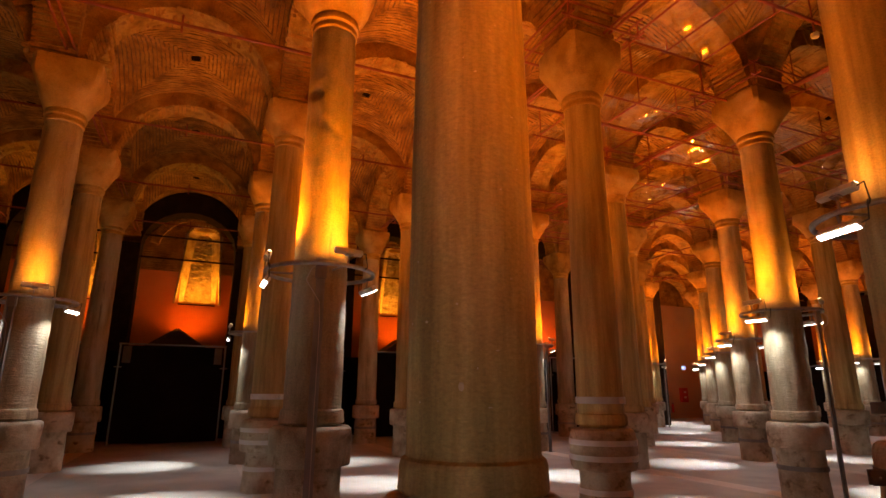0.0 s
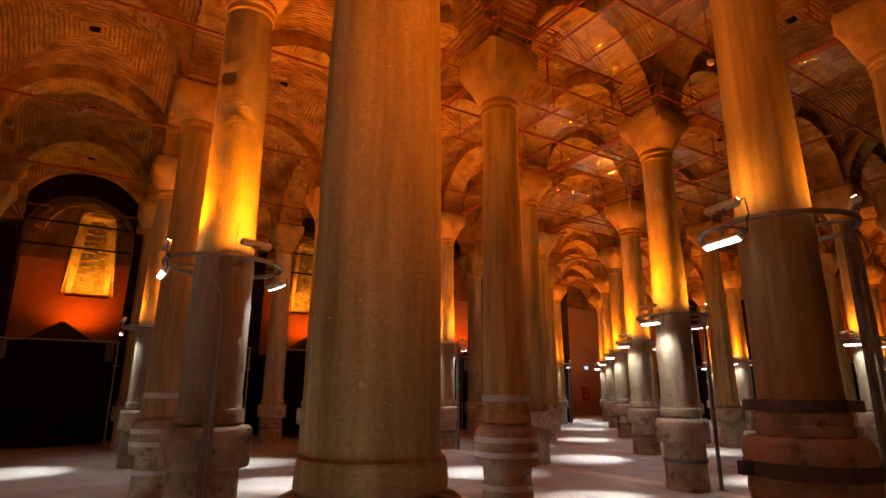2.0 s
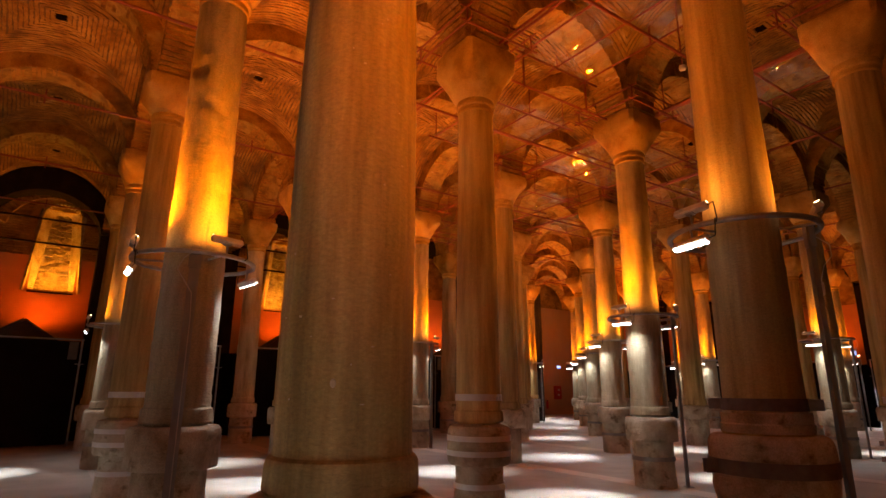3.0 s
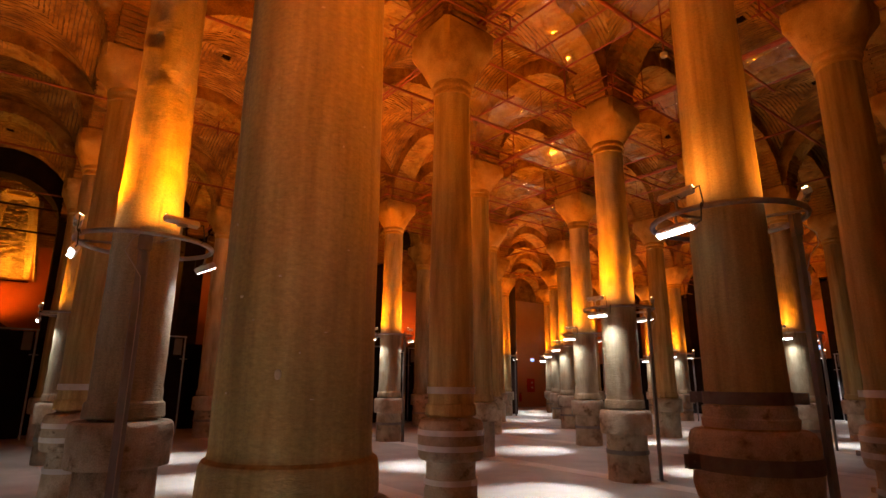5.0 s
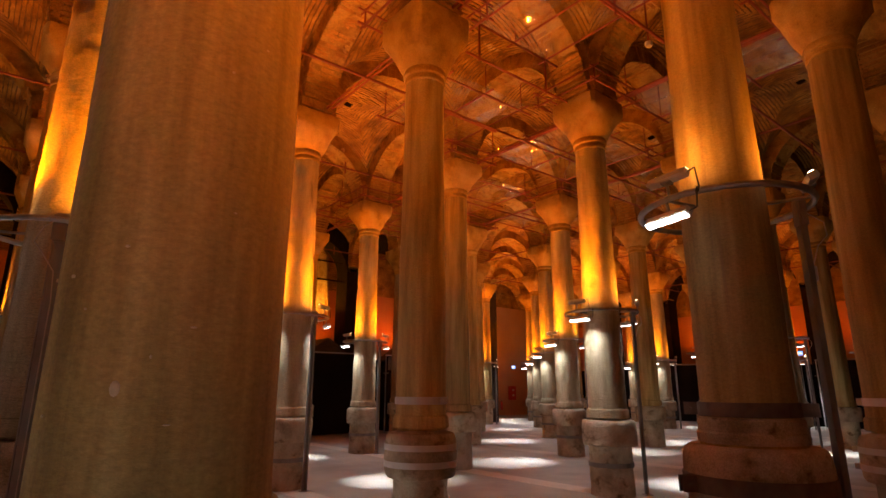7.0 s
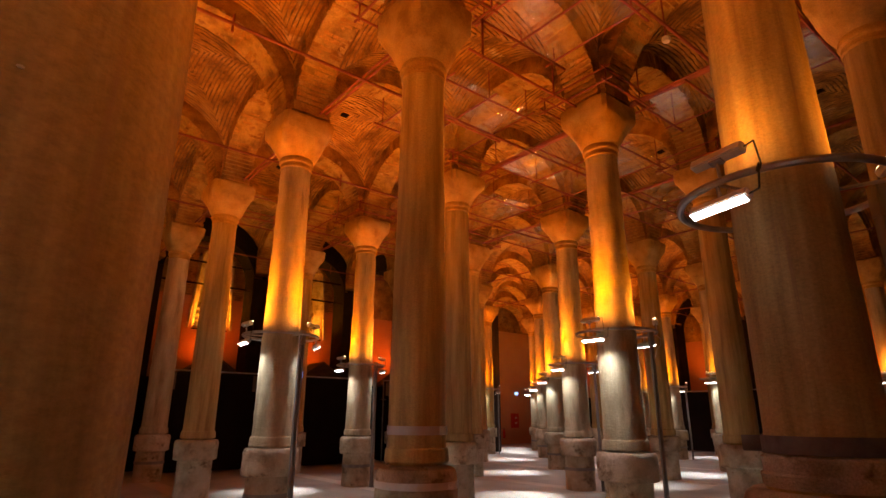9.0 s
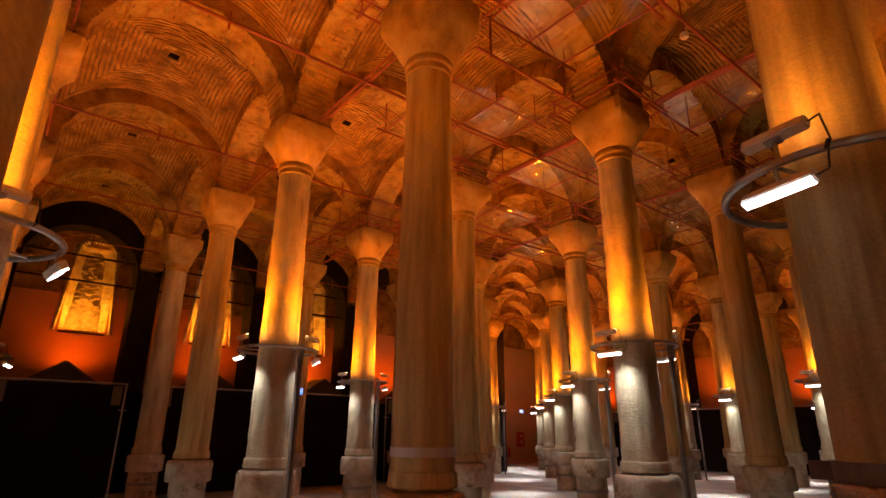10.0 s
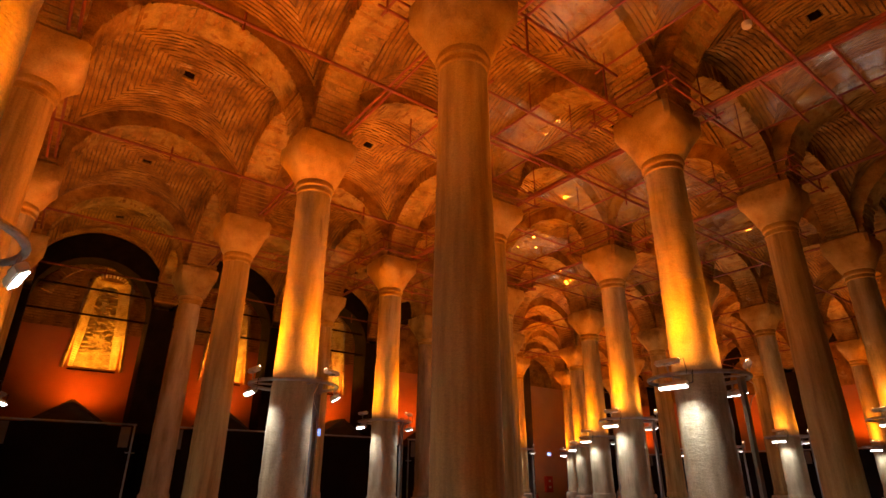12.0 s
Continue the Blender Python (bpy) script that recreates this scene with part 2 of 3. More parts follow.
wall("wall_south", (X0 - 0.6, Y0 - 0.6, 0), (X1 + 1.1, Y0, 11.6), BRICK, "old brick wall behind the columns")
wall("wall_west", (X0 - 0.6, Y0, 0), (X0, YR + 0.6, 11.6), BRICK, "old brick wall closing the cistern")
wall("wall_end", (XE, YR, 0), (X1 + 1.1, YR + 0.5, 8.8), OCHRE, "plain ochre plastered end wall above the floor")
wall("wall_end_top", (XE, YR + 0.1, 8.8), (X1 + 1.1, YR + 0.5, 11.6), BRICK, "brick wall above the plastered end wall")
wall("wall_return", (XE - 0.5, YW + 1.1, 0), (XE, YR + 0.5, 11.6), BRICK, "brick return wall beside the dark curtain")


# ---- vaults and arches ----
def vault_height(x, y):
    a = R_ARCH + 0.42
    m = min(abs(x), abs(y))
    dome = 0.02 * (1 - (x / 2.0) ** 2) * (1 - (y / 2.0) ** 2)
    return SPRING + math.sqrt(a * a - m * m) + dome


def vault_mesh(courses, seg, seed):
    """A groined brick vault over one bay, its courses laid as squares one inside the other."""
    bm = bmesh.new()
    a = 2.0
    prev, first = None, False
    for c in range(courses - 1):
        o0, o1 = a * (1 - c / courses), a * (1 - (c + 0.78) / courses)
        for o, low in ((o0, 0), (o1 + (o0 - o1) * 0.08, 0), (o1, 1), (o0 - a * 0.97 / courses, 1)):
            ring = []
            for side in range(4):
                for k in range(seg):
                    u = -1 + 2 * k / seg
                    x, y = ((u, -1), (1, u), (-u, 1), (-1, -u))[side]
                    w = 0 if c == 0 else 0.024 * noise.noise(Vector((x * 6 + seed, y * 6, c * 1.3))) + 0.012 * noise.noise(Vector((x * 23, y * 23 + seed, c * 1.7)))
                    x, y = x * (o + w), y * (o + w)
                    jit = noise.noise(Vector((x * 5 + seed, y * 5, c * 0.7)))
                    z = vault_height(x, y) + 0.042 * low * (0.6 + jit) + 0.028 * jit + 0.03 * noise.noise(Vector((x * 1.1, y * 1.1, seed)))
                    ring.append(bm.verts.new((x + 0.006 * jit, y + 0.006 * jit, z)))
            if prev:
                n = len(ring)
                for k in range(n):
                    f = bm.faces.new((prev[k], ring[k], ring[(k + 1) % n], prev[(k + 1) % n]))
                    f.material_index = 1 if low or not first else 0
            first = low == 0
            prev = ring
    # shallow hole at the crown; the darkness of its depth is painted near-black
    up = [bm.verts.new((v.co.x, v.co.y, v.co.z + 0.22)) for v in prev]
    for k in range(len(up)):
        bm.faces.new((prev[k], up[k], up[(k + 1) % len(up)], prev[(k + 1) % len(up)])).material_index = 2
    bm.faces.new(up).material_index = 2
    me = bpy.data.meshes.new("ceiling_vault")
    bm.to_mesh(me)
    bm.free()
    me.materials.append(BRICK)
    me.materials.append(MORTAR)
    me.materials.append(SHADEBLACK)
    return me


def arch_mesh(bricks, seed):
    """A semicircular brick arch along x over one bay, with the wall above it."""
    bm = bmesh.new()
    rnd = random.Random(seed)

    def strip(a0, a1, r0, r1, y0, y1):
        ps = [(r * math.cos(a), y, SPRING + r * math.sin(a)) for y in (y0, y1) for r in (r0, r1) for a in (a0, a1)]
        v = [bm.verts.new(p) for p in ps]
        for f in ((0, 1, 5, 4), (0, 2, 3, 1), (4, 5, 7, 6), (0, 4, 6, 2), (1, 3, 7, 5), (2, 6, 7, 3)):
            bm.faces.new([v[i] for i in f])

    for k in range(bricks):
        a0, a1 = math.pi * k / bricks, math.pi * (k + 1) / bricks
        g = (a1 - a0) * rnd.uniform(0.06, 0.22)
        j = rnd.uniform(-0.026, 0.016) if 0.62 > a0 or a1 > math.pi - 0.62 else rnd.uniform(-0.006, 0.024)
        w = HALF + rnd.uniform(-0.012, 0.03)
        cuts = [-w, rnd.uniform(-0.2, -0.05), rnd.uniform(0.05, 0.2), w]
        for y0, y1 in zip(cuts, cuts[1:]):
            jj = j + rnd.uniform(-0.006, 0.006)
            strip(a0 + g, a1 - g, R_ARCH + jj, R_ARCH + 0.42, y0 + 0.004, y1 - 0.004)
    n, top = 28, SPRING + 2.7
    for y in (-HALF, HALF):
        for k in range(n):
            a0, a1 = math.pi * k / n, math.pi * (k + 1) / n
            r = R_ARCH + 0.03
            p = [(r * math.cos(a0), y, SPRING + r * math.sin(a0)), (r * math.cos(a1), y, SPRING + r * math.sin(a1))]
            q = [(max(-2.0, min(2.0, 1.5 * r * math.cos(a))), y, top) for a in (a1, a0)]
            bm.faces.new([bm.verts.new(v) for v in p + q])
        for s in (-1, 1):
            e = R_ARCH + 0.03
            bm.faces.new([bm.verts.new(v) for v in ((s * e, y, SPRING), (s * 2.0, y, SPRING), (s * 2.0, y, top))])
    na, ny, rows = 60, 9, []
    for k in range(na + 1):
        a, row = math.pi * k / na, []
        for q in range(ny + 1):
            y = (HALF - 0.02) * (2 * q / ny - 1)
            p = Vector((R_ARCH * a, y, seed * 5.0))
            bare = 0.034 if not 0.56 < a + 0.10 * noise.noise(p * 2.2) < math.pi - 0.64 else 0.0
            r = R_ARCH + 0.006 + bare + 0.022 * noise.noise(p * 3.1) + 0.014 * noise.noise(p * 9.0)
            row.append(bm.verts.new((r * math.cos(a), y + (0.02 * noise.noise(p * 7.0) if 0 < q < ny else 0.0), SPRING + r * math.sin(a))))
        rows.append(row)
    for lo, hi in zip(rows, rows[1:]):
        for q in range(ny):
            bm.faces.new((lo[q], lo[q + 1], hi[q + 1], hi[q])).material_index = 1
    me = bpy.data.meshes.new("ceiling_arch")
    bm.to_mesh(me)
    bm.free()
    me.materials.append(BRICK)
    me.materials.append(SOFFIT)
    return me


def pier_mesh(seed):
    """The brick springer between a capital and the vaults, laid in courses."""
    bm = bmesh.new()
    rnd = random.Random(seed)
    z = 8.5
    box(bm, (-HALF + 0.02, -HALF + 0.02, z), (HALF - 0.02, HALF - 0.02, 11.3))
    row = 0
    while z < 9.75:
        h = 0.062
        for side in range(4):
            u = -HALF + (0 if row % 2 else -0.12)
            while u < HALF:
                lo, hi = max(-HALF, u + 0.006), min(HALF, u + 0.25)
                if hi - lo > 0.03:
                    d = HALF + rnd.uniform(-0.012, 0.042)
                    box(bm, (lo, -d, z), (hi, -HALF + 0.06, z + h - 0.016 + rnd.uniform(0, 0.006)), pose(0, 0, 0, 0, 0, 90 * side))
                u += 0.256
        z += h
        row += 1
    me = bpy.data.meshes.new("brick_springer")
    bm.to_mesh(me)
    bm.free()
    me.materials.append(BRICK)
    return me


def open_cell(i, j):
    """Whether the bay east and north of column (i, j) belongs to the hall."""
    return -4 <= i < 8 and -3 <= j and (j < 5 or (i >= 5 and j < 6))


VAULTS = [vault_mesh(19, 30, s) for s in (0.0, 11.0, 23.0)]
ARCHES = [arch_mesh(52, s) for s in (1, 2, 3)]
PIERS = [pier_mesh(s) for s in (4, 5)]
for i in range(-4, 9):
    for j in range(-3, 8):
        k = (i * 7 + j * 13) % 12
        if open_cell(i, j):
            tagged(piece("ceiling_vault", VAULTS[k % 3], None, pose(G * (i + 0.5), G * (j + 0.5), 0, 0, 0, 90 * (k % 4))),
                   "domed brick vault with courses laid in squares", "ceiling", kind="structure")
        if (open_cell(i, j) or open_cell(i, j - 1)) and not (j == 5 and i < 5):
            tagged(piece("ceiling_arch", ARCHES[k % 3], None, pose(G * (i + 0.5), G * j, 0, 0, 0, 180 * (k % 2))),
                   "semicircular old brick arch between two columns", "arch", kind="structure")
        if open_cell(i, j) or open_cell(i - 1, j):
            tagged(piece("ceiling_arch", ARCHES[(k + 1) % 3], None, pose(G * i, G * (j + 0.5), 0, 0, 0, 90 + 180 * (k % 2))),
                   "semicircular old brick arch between two columns", "arch", kind="structure")
        if any(open_cell(i + p, j + q) for p in (0, -1) for q in (0, -1)):
            tagged(piece("ceiling_springer", PIERS[k % 2], None, pose(G * i, G * j, 0, 0, 0, 90 * (k % 4))),
                   "coursed brick springer above a capital", "springer", kind="structure")
bm = bmesh.new()
box(bm, (X0 - 0.6, Y0 - 0.6, 11.5), (X1 + 1.2, YR + 0.6, 11.8))
tagged(part("ceiling_cover", bm, BRICK), "dark masonry closing the vaults from above", "ceiling", kind="structure")


# ---- columns ----
def capital(parent, seed, dz=0.0):
    """A plain block capital: round at the neck, square under the springer."""
    bm = bmesh.new()
    n, rings = 48, []
    low = 7.36 + dz
    for f, h, sq in ((0.0, 0.375, 0.0), (0.04, 0.41, 0.0), (0.14, 0.455, 0.06), (0.27, 0.505, 0.18), (0.41, 0.55, 0.42), (0.53, 0.58, 0.72),
                     (0.62, 0.590, 1.0), (0.74, 0.598, 1.0), (0.88, 0.602, 1.0), (0.975, 0.598, 1.0), (1.0, 0.575, 1.0)):
        z = low + (8.5 - low) * f
        ring = []
        for k in range(n):
            a = 2 * math.pi * (k + 0.5) / n
            c, s = math.cos(a), math.sin(a)
            q = h / max(abs(c), abs(s))
            r = h * (1 - sq) + min(q, h * 1.36) * sq
            r += 0.014 * noise.noise(Vector((c * 2 + seed, s * 2, z * 4))) + (0.026 if 0.65 < f < 1.0 else 0.008) * noise.noise(Vector((c * 6, s * 6 + seed, z * 9)))
            ring.append(bm.verts.new((r * c, r * s, z)))
        rings.append(ring)
    for lo, hi in zip(rings, rings[1:]):
        for k in range(n):
            bm.faces.new((lo[k], lo[(k + 1) % n], hi[(k + 1) % n], hi[k]))
    bm.faces.new(rings[-1])
    bm.faces.new(list(reversed(rings[0])))
    part("capital", bm, CAPSTONE, parent, smooth=True)
    bm = lathe(bmesh.new(), [(0.335, 7.10), (0.352, 7.115), (0.356, 7.14), (0.345, 7.16), (0.345, 7.22), (0.375, 7.245), (0.385, 7.29), (0.37, 7.33),
                             (0.365, 7.365)], 40, 0.003, seed)
    bmesh.ops.translate(bm, verts=bm.verts[:], vec=(0, 0, dz))
    part("neck_ring", bm, CAPSTONE, parent, smooth=True)


def strap(parent, r, z, h, material, label, turn=0.0, lug=0.06):
    bm = lathe(bmesh.new(), [(r, z), (r + 0.012, z), (r + 0.012, z + h), (r, z + h)], 40, closed=False)
    for s in (0, 180):
        m = pose(0, 0, 0, 0, 0, turn + s)
        for q in (-0.03, 0.03):
            box(bm, (r + 0.005, q - 0.008, z + 0.005), (r + 0.012 + lug, q + 0.008, z + h - 0.005), m)
        tube(bm, m @ Vector((r + lug * 0.6, -0.07, z + h / 2)), m @ Vector((r + lug * 0.6, 0.07, z + h / 2)), 0.012, 6)
    part("strap", bm, material, parent, label)


def column(kind, seed, at, dz=0.0, lift=0.0):
    """dz raises the neck under the capital, lift the foot of the shaft on its block."""
    col = empty("column", at)
    stone = ROUGHSHAFT if kind == "tooled" else SHAFT
    r0, r1 = (0.385, 0.335)
    prof = [(0.355, 1.42), (0.36, 1.452), (r0 + 0.028, 1.456), (r0 + 0.042, 1.475), (r0 + 0.036, 1.60), (r0 + 0.026, 1.63), (r0 + 0.004, 1.645), (r0, 1.68)]
    prof = [(r, z + lift) for r, z in prof]
    prof = fine(prof, 0.05) + fine([(r0, 1.70 + lift), (r0 - 0.008, 3.6), (r1 + 0.012, 5.6), (r1, 7.1 + dz)], 0.16)
    if kind == "tooled":
        prof = fine(prof, 0.036)
    part("shaft", lathe(bmesh.new(), prof, 96 if kind == "tooled" else 64, 0.009 if kind == "tooled" else 0.0035, seed,
                        tool=0.004 if kind == "tooled" else 0.0), stone, col, smooth=True)
    capital(col, seed, dz)
    if kind in ("plain", "tooled"):
        part("base_block", lathe(bmesh.new(), fine([(r, z + lift) for r, z in ((0.46, 0.93), (0.515, 0.937), (0.53, 0.96), (0.535, 1.34), (0.522, 1.395), (0.49, 1.425), (0.36, 1.43))], 0.05),
                                 48, 0.018, seed + 3), BLOCK, col, "weathered stone ring block with chipped edges", smooth=True)
        part("drum", lathe(bmesh.new(), fine([(0.43, 0.0), (0.425, 0.5), (0.42, 0.93 + lift)], 0.08), 40, 0.008, seed + 5), BLOCK, col,
             "stained stone drum standing on the floor", smooth=True)
        if kind == "tooled":
            strap(col, 0.432, 0.54, 0.085, POLESTEEL, "dull steel strap round the drum", -100, 0.03)
    elif kind == "strapped":
        part("base_block", lathe(bmesh.new(), fine([(0.43, 0.76), (0.50, 0.775), (0.53, 0.82), (0.54, 0.95), (0.54, 1.22), (0.53, 1.33), (0.50, 1.385),
                                                    (0.44, 1.40), (0.405, 1.405), (0.36, 1.43)], 0.06), 48, 0.007, seed + 3), BLOCK, col, "rounded stone base held by steel straps", smooth=True)
        part("drum", lathe(bmesh.new(), fine([(0.45, 0.0), (0.43, 0.3), (0.40, 0.55), (0.41, 0.76)], 0.08), 40, 0.008, seed + 5), BLOCK, col,
             "stained stone drum standing on the floor", smooth=True)
        for r, z, h in ((0.392, 1.80, 0.11), (0.537, 1.158, 0.085), (0.537, 0.925, 0.085), (0.424, 0.41, 0.085)):
            strap(col, r, z, h, BAND, "grey steel strap with bolted lugs", -75)
    elif kind == "banded":
        part("base_block", lathe(bmesh.new(), fine([(0.46, 0.85), (0.53, 0.9), (0.56, 1.0), (0.576, 1.2), (0.576, 1.40), (0.565, 1.48), (0.545, 1.53), (0.51, 1.555), (0.36, 1.562)], 0.06), 48,
                                 0.008, seed + 3), BLOCK, col, "rounded stone base with an iron band", smooth=True)
        part("drum", lathe(bmesh.new(), fine([(0.46, 0.0), (0.45, 0.5), (0.46, 0.85)], 0.08), 40, 0.009, seed + 5), BLOCK, col,
             "stained stone drum standing on the floor", smooth=True)
        part("collar", lathe(bmesh.new(), fine([(0.37, 1.565), (0.43, 1.58), (0.44, 1.66), (0.42, 1.675), (0.428, 1.77), (0.40, 1.79)], 0.03), 48, 0.008, seed + 8), BLOCK, col,
             "stained broken stone collar", smooth=True)
        strap(col, 0.398, 1.795, 0.12, DARKBAND, "dark iron band with bolted lugs", 105, 0.12)
        strap(col, 0.577, 1.19, 0.14, DARKBAND, "dark iron band with bolted lugs", 150, 0.12)
    return tagged(col, {"plain": "tall worn stone column on a ring-shaped base block", "tooled": "tall tooled stone column on a chipped ring block",
                        "strapped": "smooth stone column with steel straps round its base",
                        "banded": "thick stone column with dark iron bands at its base"}[kind], "column", "columns of the cistern")


PROTO = {"plain": [], "tooled": [], "strapped": [], "banded": []}
NECK = 0.22
RAISED = {(0, 1): 0.33, (-1, 2): 0.10, (1, 1): 0.09, (2, 2): 0.36, (0, 2): 0.38, (-1, 3): 0.10, (3, 1): 0.28}
LIFT = {(0, 1): 0.11}
SHIFT = {(0, 0): 0.035, (-1, 2): 0.30, (5, 5): -0.5}
special = {(0, 0): "plain", (1, 1): "strapped", (1, 0): "banded", (0, 2): "strapped", (2, 0): "strapped"}
for i in range(-3, 8):
    for j in range(-2, 7):
        if not (j < 5 or (i >= 5 and j < 6)):
            continue
        lit = (i + j) % 2 == 1
        kind = special.get((i, j), "tooled" if lit else "plain")
        at = pose(G * i + SHIFT.get((i, j), 0.0), G * j - (0.9 if (i, j) == (5, 5) else 0.0), 0)
        if (i, j) in RAISED:
            column(kind, i * 3.7 + j * 1.9, at, RAISED[i, j], LIFT.get((i, j), 0.0))
        elif len(PROTO[kind]) < 2:
            PROTO[kind].append(column(kind, i * 3.7 + j * 1.9, at, NECK))
        else:
            copy_thing(PROTO[kind][(i + 2 * j) % 2], at)


# ---- lamp rings on every second column ----
def lamp_bar(parent, az, up, h, glow_watt, out=None, vault=True):
    """A bar lamp on the ring: amber and turned up, or white and turned down."""
    s, r, length = (1, 0.74, 0.42) if up else (-1, 0.74, 0.48)
    m = pose(0, 0, h, 0, 0, az) @ pose(r, 0, 0.19 if up else -0.17, 0, -22 if up else -34, 0)
    bm = bmesh.new()
    box(bm, (-0.042, -length / 2, -0.034), (0.042, length / 2, 0.040), m, 0.010)
    name = "uplight" if up else "downlight"
    lamp = part(name, bm, BODY, parent)
    bm = bmesh.new()
    box(bm, (-0.022 if up else -0.030, -length / 2 + 0.012, 0.0345 if not up else 0.041), (0.022 if up else 0.030, length / 2 - 0.012, 0.046), m @ pose(0, 0, 0, 0 if up else 180))
    part("lens", bm, UPGLOW if up else DOWNGLOW, lamp, "glowing amber lens" if up else "glowing white lens")
    bm = bmesh.new()
    base = pose(0, 0, h, 0, 0, az)
    tube(bm, base @ Vector((r, 0, 0)), m @ Vector((0, 0, -0.04 * s)), 0.014, 6)
    box(bm, (-0.03, -0.05, -0.055) if up else (-0.03, -0.05, 0.04), (0.03, 0.05, -0.04) if up else (0.03, 0.05, 0.055), m)
    part("bracket", bm, STEEL, lamp)
    bm = bmesh.new()
    pts = [m @ Vector((0, length / 2, 0)), m @ Vector((0, length / 2 + 0.07, 0.02)), base @ Vector((r, length / 2 + 0.10, 0.02)), base @ Vector((r - 0.03, length / 2 + 0.06, -0.02))]
    for a, b in zip(pts, pts[1:]):
        tube(bm, a, b, 0.007, 5)
    part("cable", bm, CABLE, lamp)
    eye = m @ Vector((0, 0, 0.075 * s))
    if vault:
        data = bpy.data.lights.get(name) or bpy.data.lights.new(name, "SPOT")
        data.color = AMBER if up else WHITE
        data.energy = UP_WATT if up else DOWN_WATT
        data.spot_size, data.spot_blend = (radians(150), 0.9) if up else (radians(43), 1.0)
        data.shadow_soft_size = 0.06
        ob = new(name + "_beam", data)
        ob.parent = lamp
        ob.matrix_basis = look(eye, eye + (base.to_3x3() @ Vector((out if out is not None else (0.50 if up else 0.52), 0, 1.0 * s))))
    if up and glow_watt:
        tag = "shaft_glow_%d" % glow_watt
        data = bpy.data.lights.get(tag) or bpy.data.lights.new(tag, "AREA")
        data.shape, data.size, data.size_y = "RECTANGLE", length - 0.02, 0.07
        data.color, data.energy = HOT, glow_watt
        ob = new("shaft_glow_beam", data)
        ob.parent = lamp
        ob.matrix_basis = look(eye + base.to_3x3() @ Vector((0.06, 0, 0)), eye + (base.to_3x3() @ Vector((-0.22, 0, 1.0))))
    if not up and glow_watt:
        data = bpy.data.lights.get("shaft_wash") or bpy.data.lights.new("shaft_wash", "SPOT")
        data.color, data.energy, data.spot_size, data.spot_blend, data.shadow_soft_size = WHITE, SHAFT_WATT, radians(128), 0.7, 0.06
        ob = new("shaft_wash_beam", data)
        ob.parent = lamp
        ob.matrix_basis = look(eye, eye + (base.to_3x3() @ Vector((-0.24, 0, -1.0))))


def lamp_ring(at, lamps, pole, narrow=(), watts=None, h=3.60):
    watts = watts or {}
    ring = empty("lamp_ring", at)
    part("ring", ring_tube(bmesh.new(), 0.75, 0.03, h), STEEL, ring, smooth=True)
    for a in (45, 165, 285):
        bm = bmesh.new()
        m = pose(0, 0, h, 0, 0, a)
        tube(bm, m @ Vector((0.36, 0, 0)), m @ Vector((0.75, 0, 0)), 0.016, 6)
        part("spoke", bm, STEEL, ring)
    bm = bmesh.new()
    m = pose(0, 0, 0, 0, 0, pole)
    box(bm, (0.64, -0.055, 0.012), (0.652, 0.062, h - 0.10), m)
    for s in (-1, 1):
        box(bm, (0.652, s * 0.049 - 0.006, 0.012), (0.69, s * 0.049 + 0.006, h - 0.10), m)
    box(bm, (0.60, -0.10, 0), (0.76, 0.10, 0.012), m)
    part("pole", bm, POLESTEEL, ring)
    bm = bmesh.new()
    box(bm, (0.63, -0.07, h - 0.20), (0.71, 0.075, h + 0.08), m, 0.015)
    part("clamp", bm, POLESTEEL, ring)
    bm = bmesh.new()
    pts = [m @ Vector(p) for p in ((0.72, -0.02, 3.62), (0.80, -0.12, 3.50), (0.78, -0.18, 3.36), (0.72, -0.12, 3.28), (0.70, 0.0, 3.10), (0.70, 0.02, 2.80), (0.70, 0.02, 0.4))]
    for a, b in zip(pts, pts[1:]):
        tube(bm, a, b, 0.006, 5)
    part("supply_cable", bm, STRIP, ring, "pale supply cable")
    if h > 3.60:
        bm = bmesh.new()
        box(bm, (0.69, -0.02, 2.98), (0.73, 0.04, 3.12), m, 0.006)
        part("connector", bm, BODY, ring)
    for az in lamps[0]:
        lamp_bar(ring, az, True, h, watts.get(az, GLOW_WATT), {169: 1.3, 12: 1.1, 91: 1.1, 96: 1.1, 178: 0.12}.get(az), az not in narrow)
    for az in lamps[1]:
        lamp_bar(ring, az, False, h, watts.get(az, SHAFT_WATT), None, az not in narrow)
    return tagged(ring, "steel ring round a column carrying lit bar lamps", "lamp ring", "lamp rings on columns")


NARROW = {(-1, 0): (12,), (0, 3): (182,), (1, 0): (-62, 166), (4, 1): (165,), (6, 1): (165,), (-1, 2): (-75,), (-1, 4): (182, -56), (2, 1): (-58,), (3, 2): (-56,), (5, 2): (182, -56), (4, 3): (-56,), (6, 3): (-56,)}
WATTS = {(0, 1): {178: 6.0, -72: 72.0, 180: 0.0}, (1, 0): {169: 14.0, -62: 30.0, 166: 0.0}}
UNLIT = {(-1, 4), (1, 4), (3, 4), (3, 0), (5, 0), (-2, 1), (-2, 3), (7, 0)}
RINGS = {(-1, 0): (((12,), (-5,)), -60), (6, 5): (((91, 165, -60), (175, -15, 90)), -60), (-1, 2): (((-75,), (175, -15)), -100), (4, 1): (((165,), (175, -15)), -60), (6, 1): (((165,), (175,)), -60), (0, -1): (((96,), (122,)), -75), (0, 1): (((178, -72), (180, 8)), -100), (1, 0): (((169, -62), (166,)), -50), (2, 1): (((176, -58), (180, -14)), -40)}
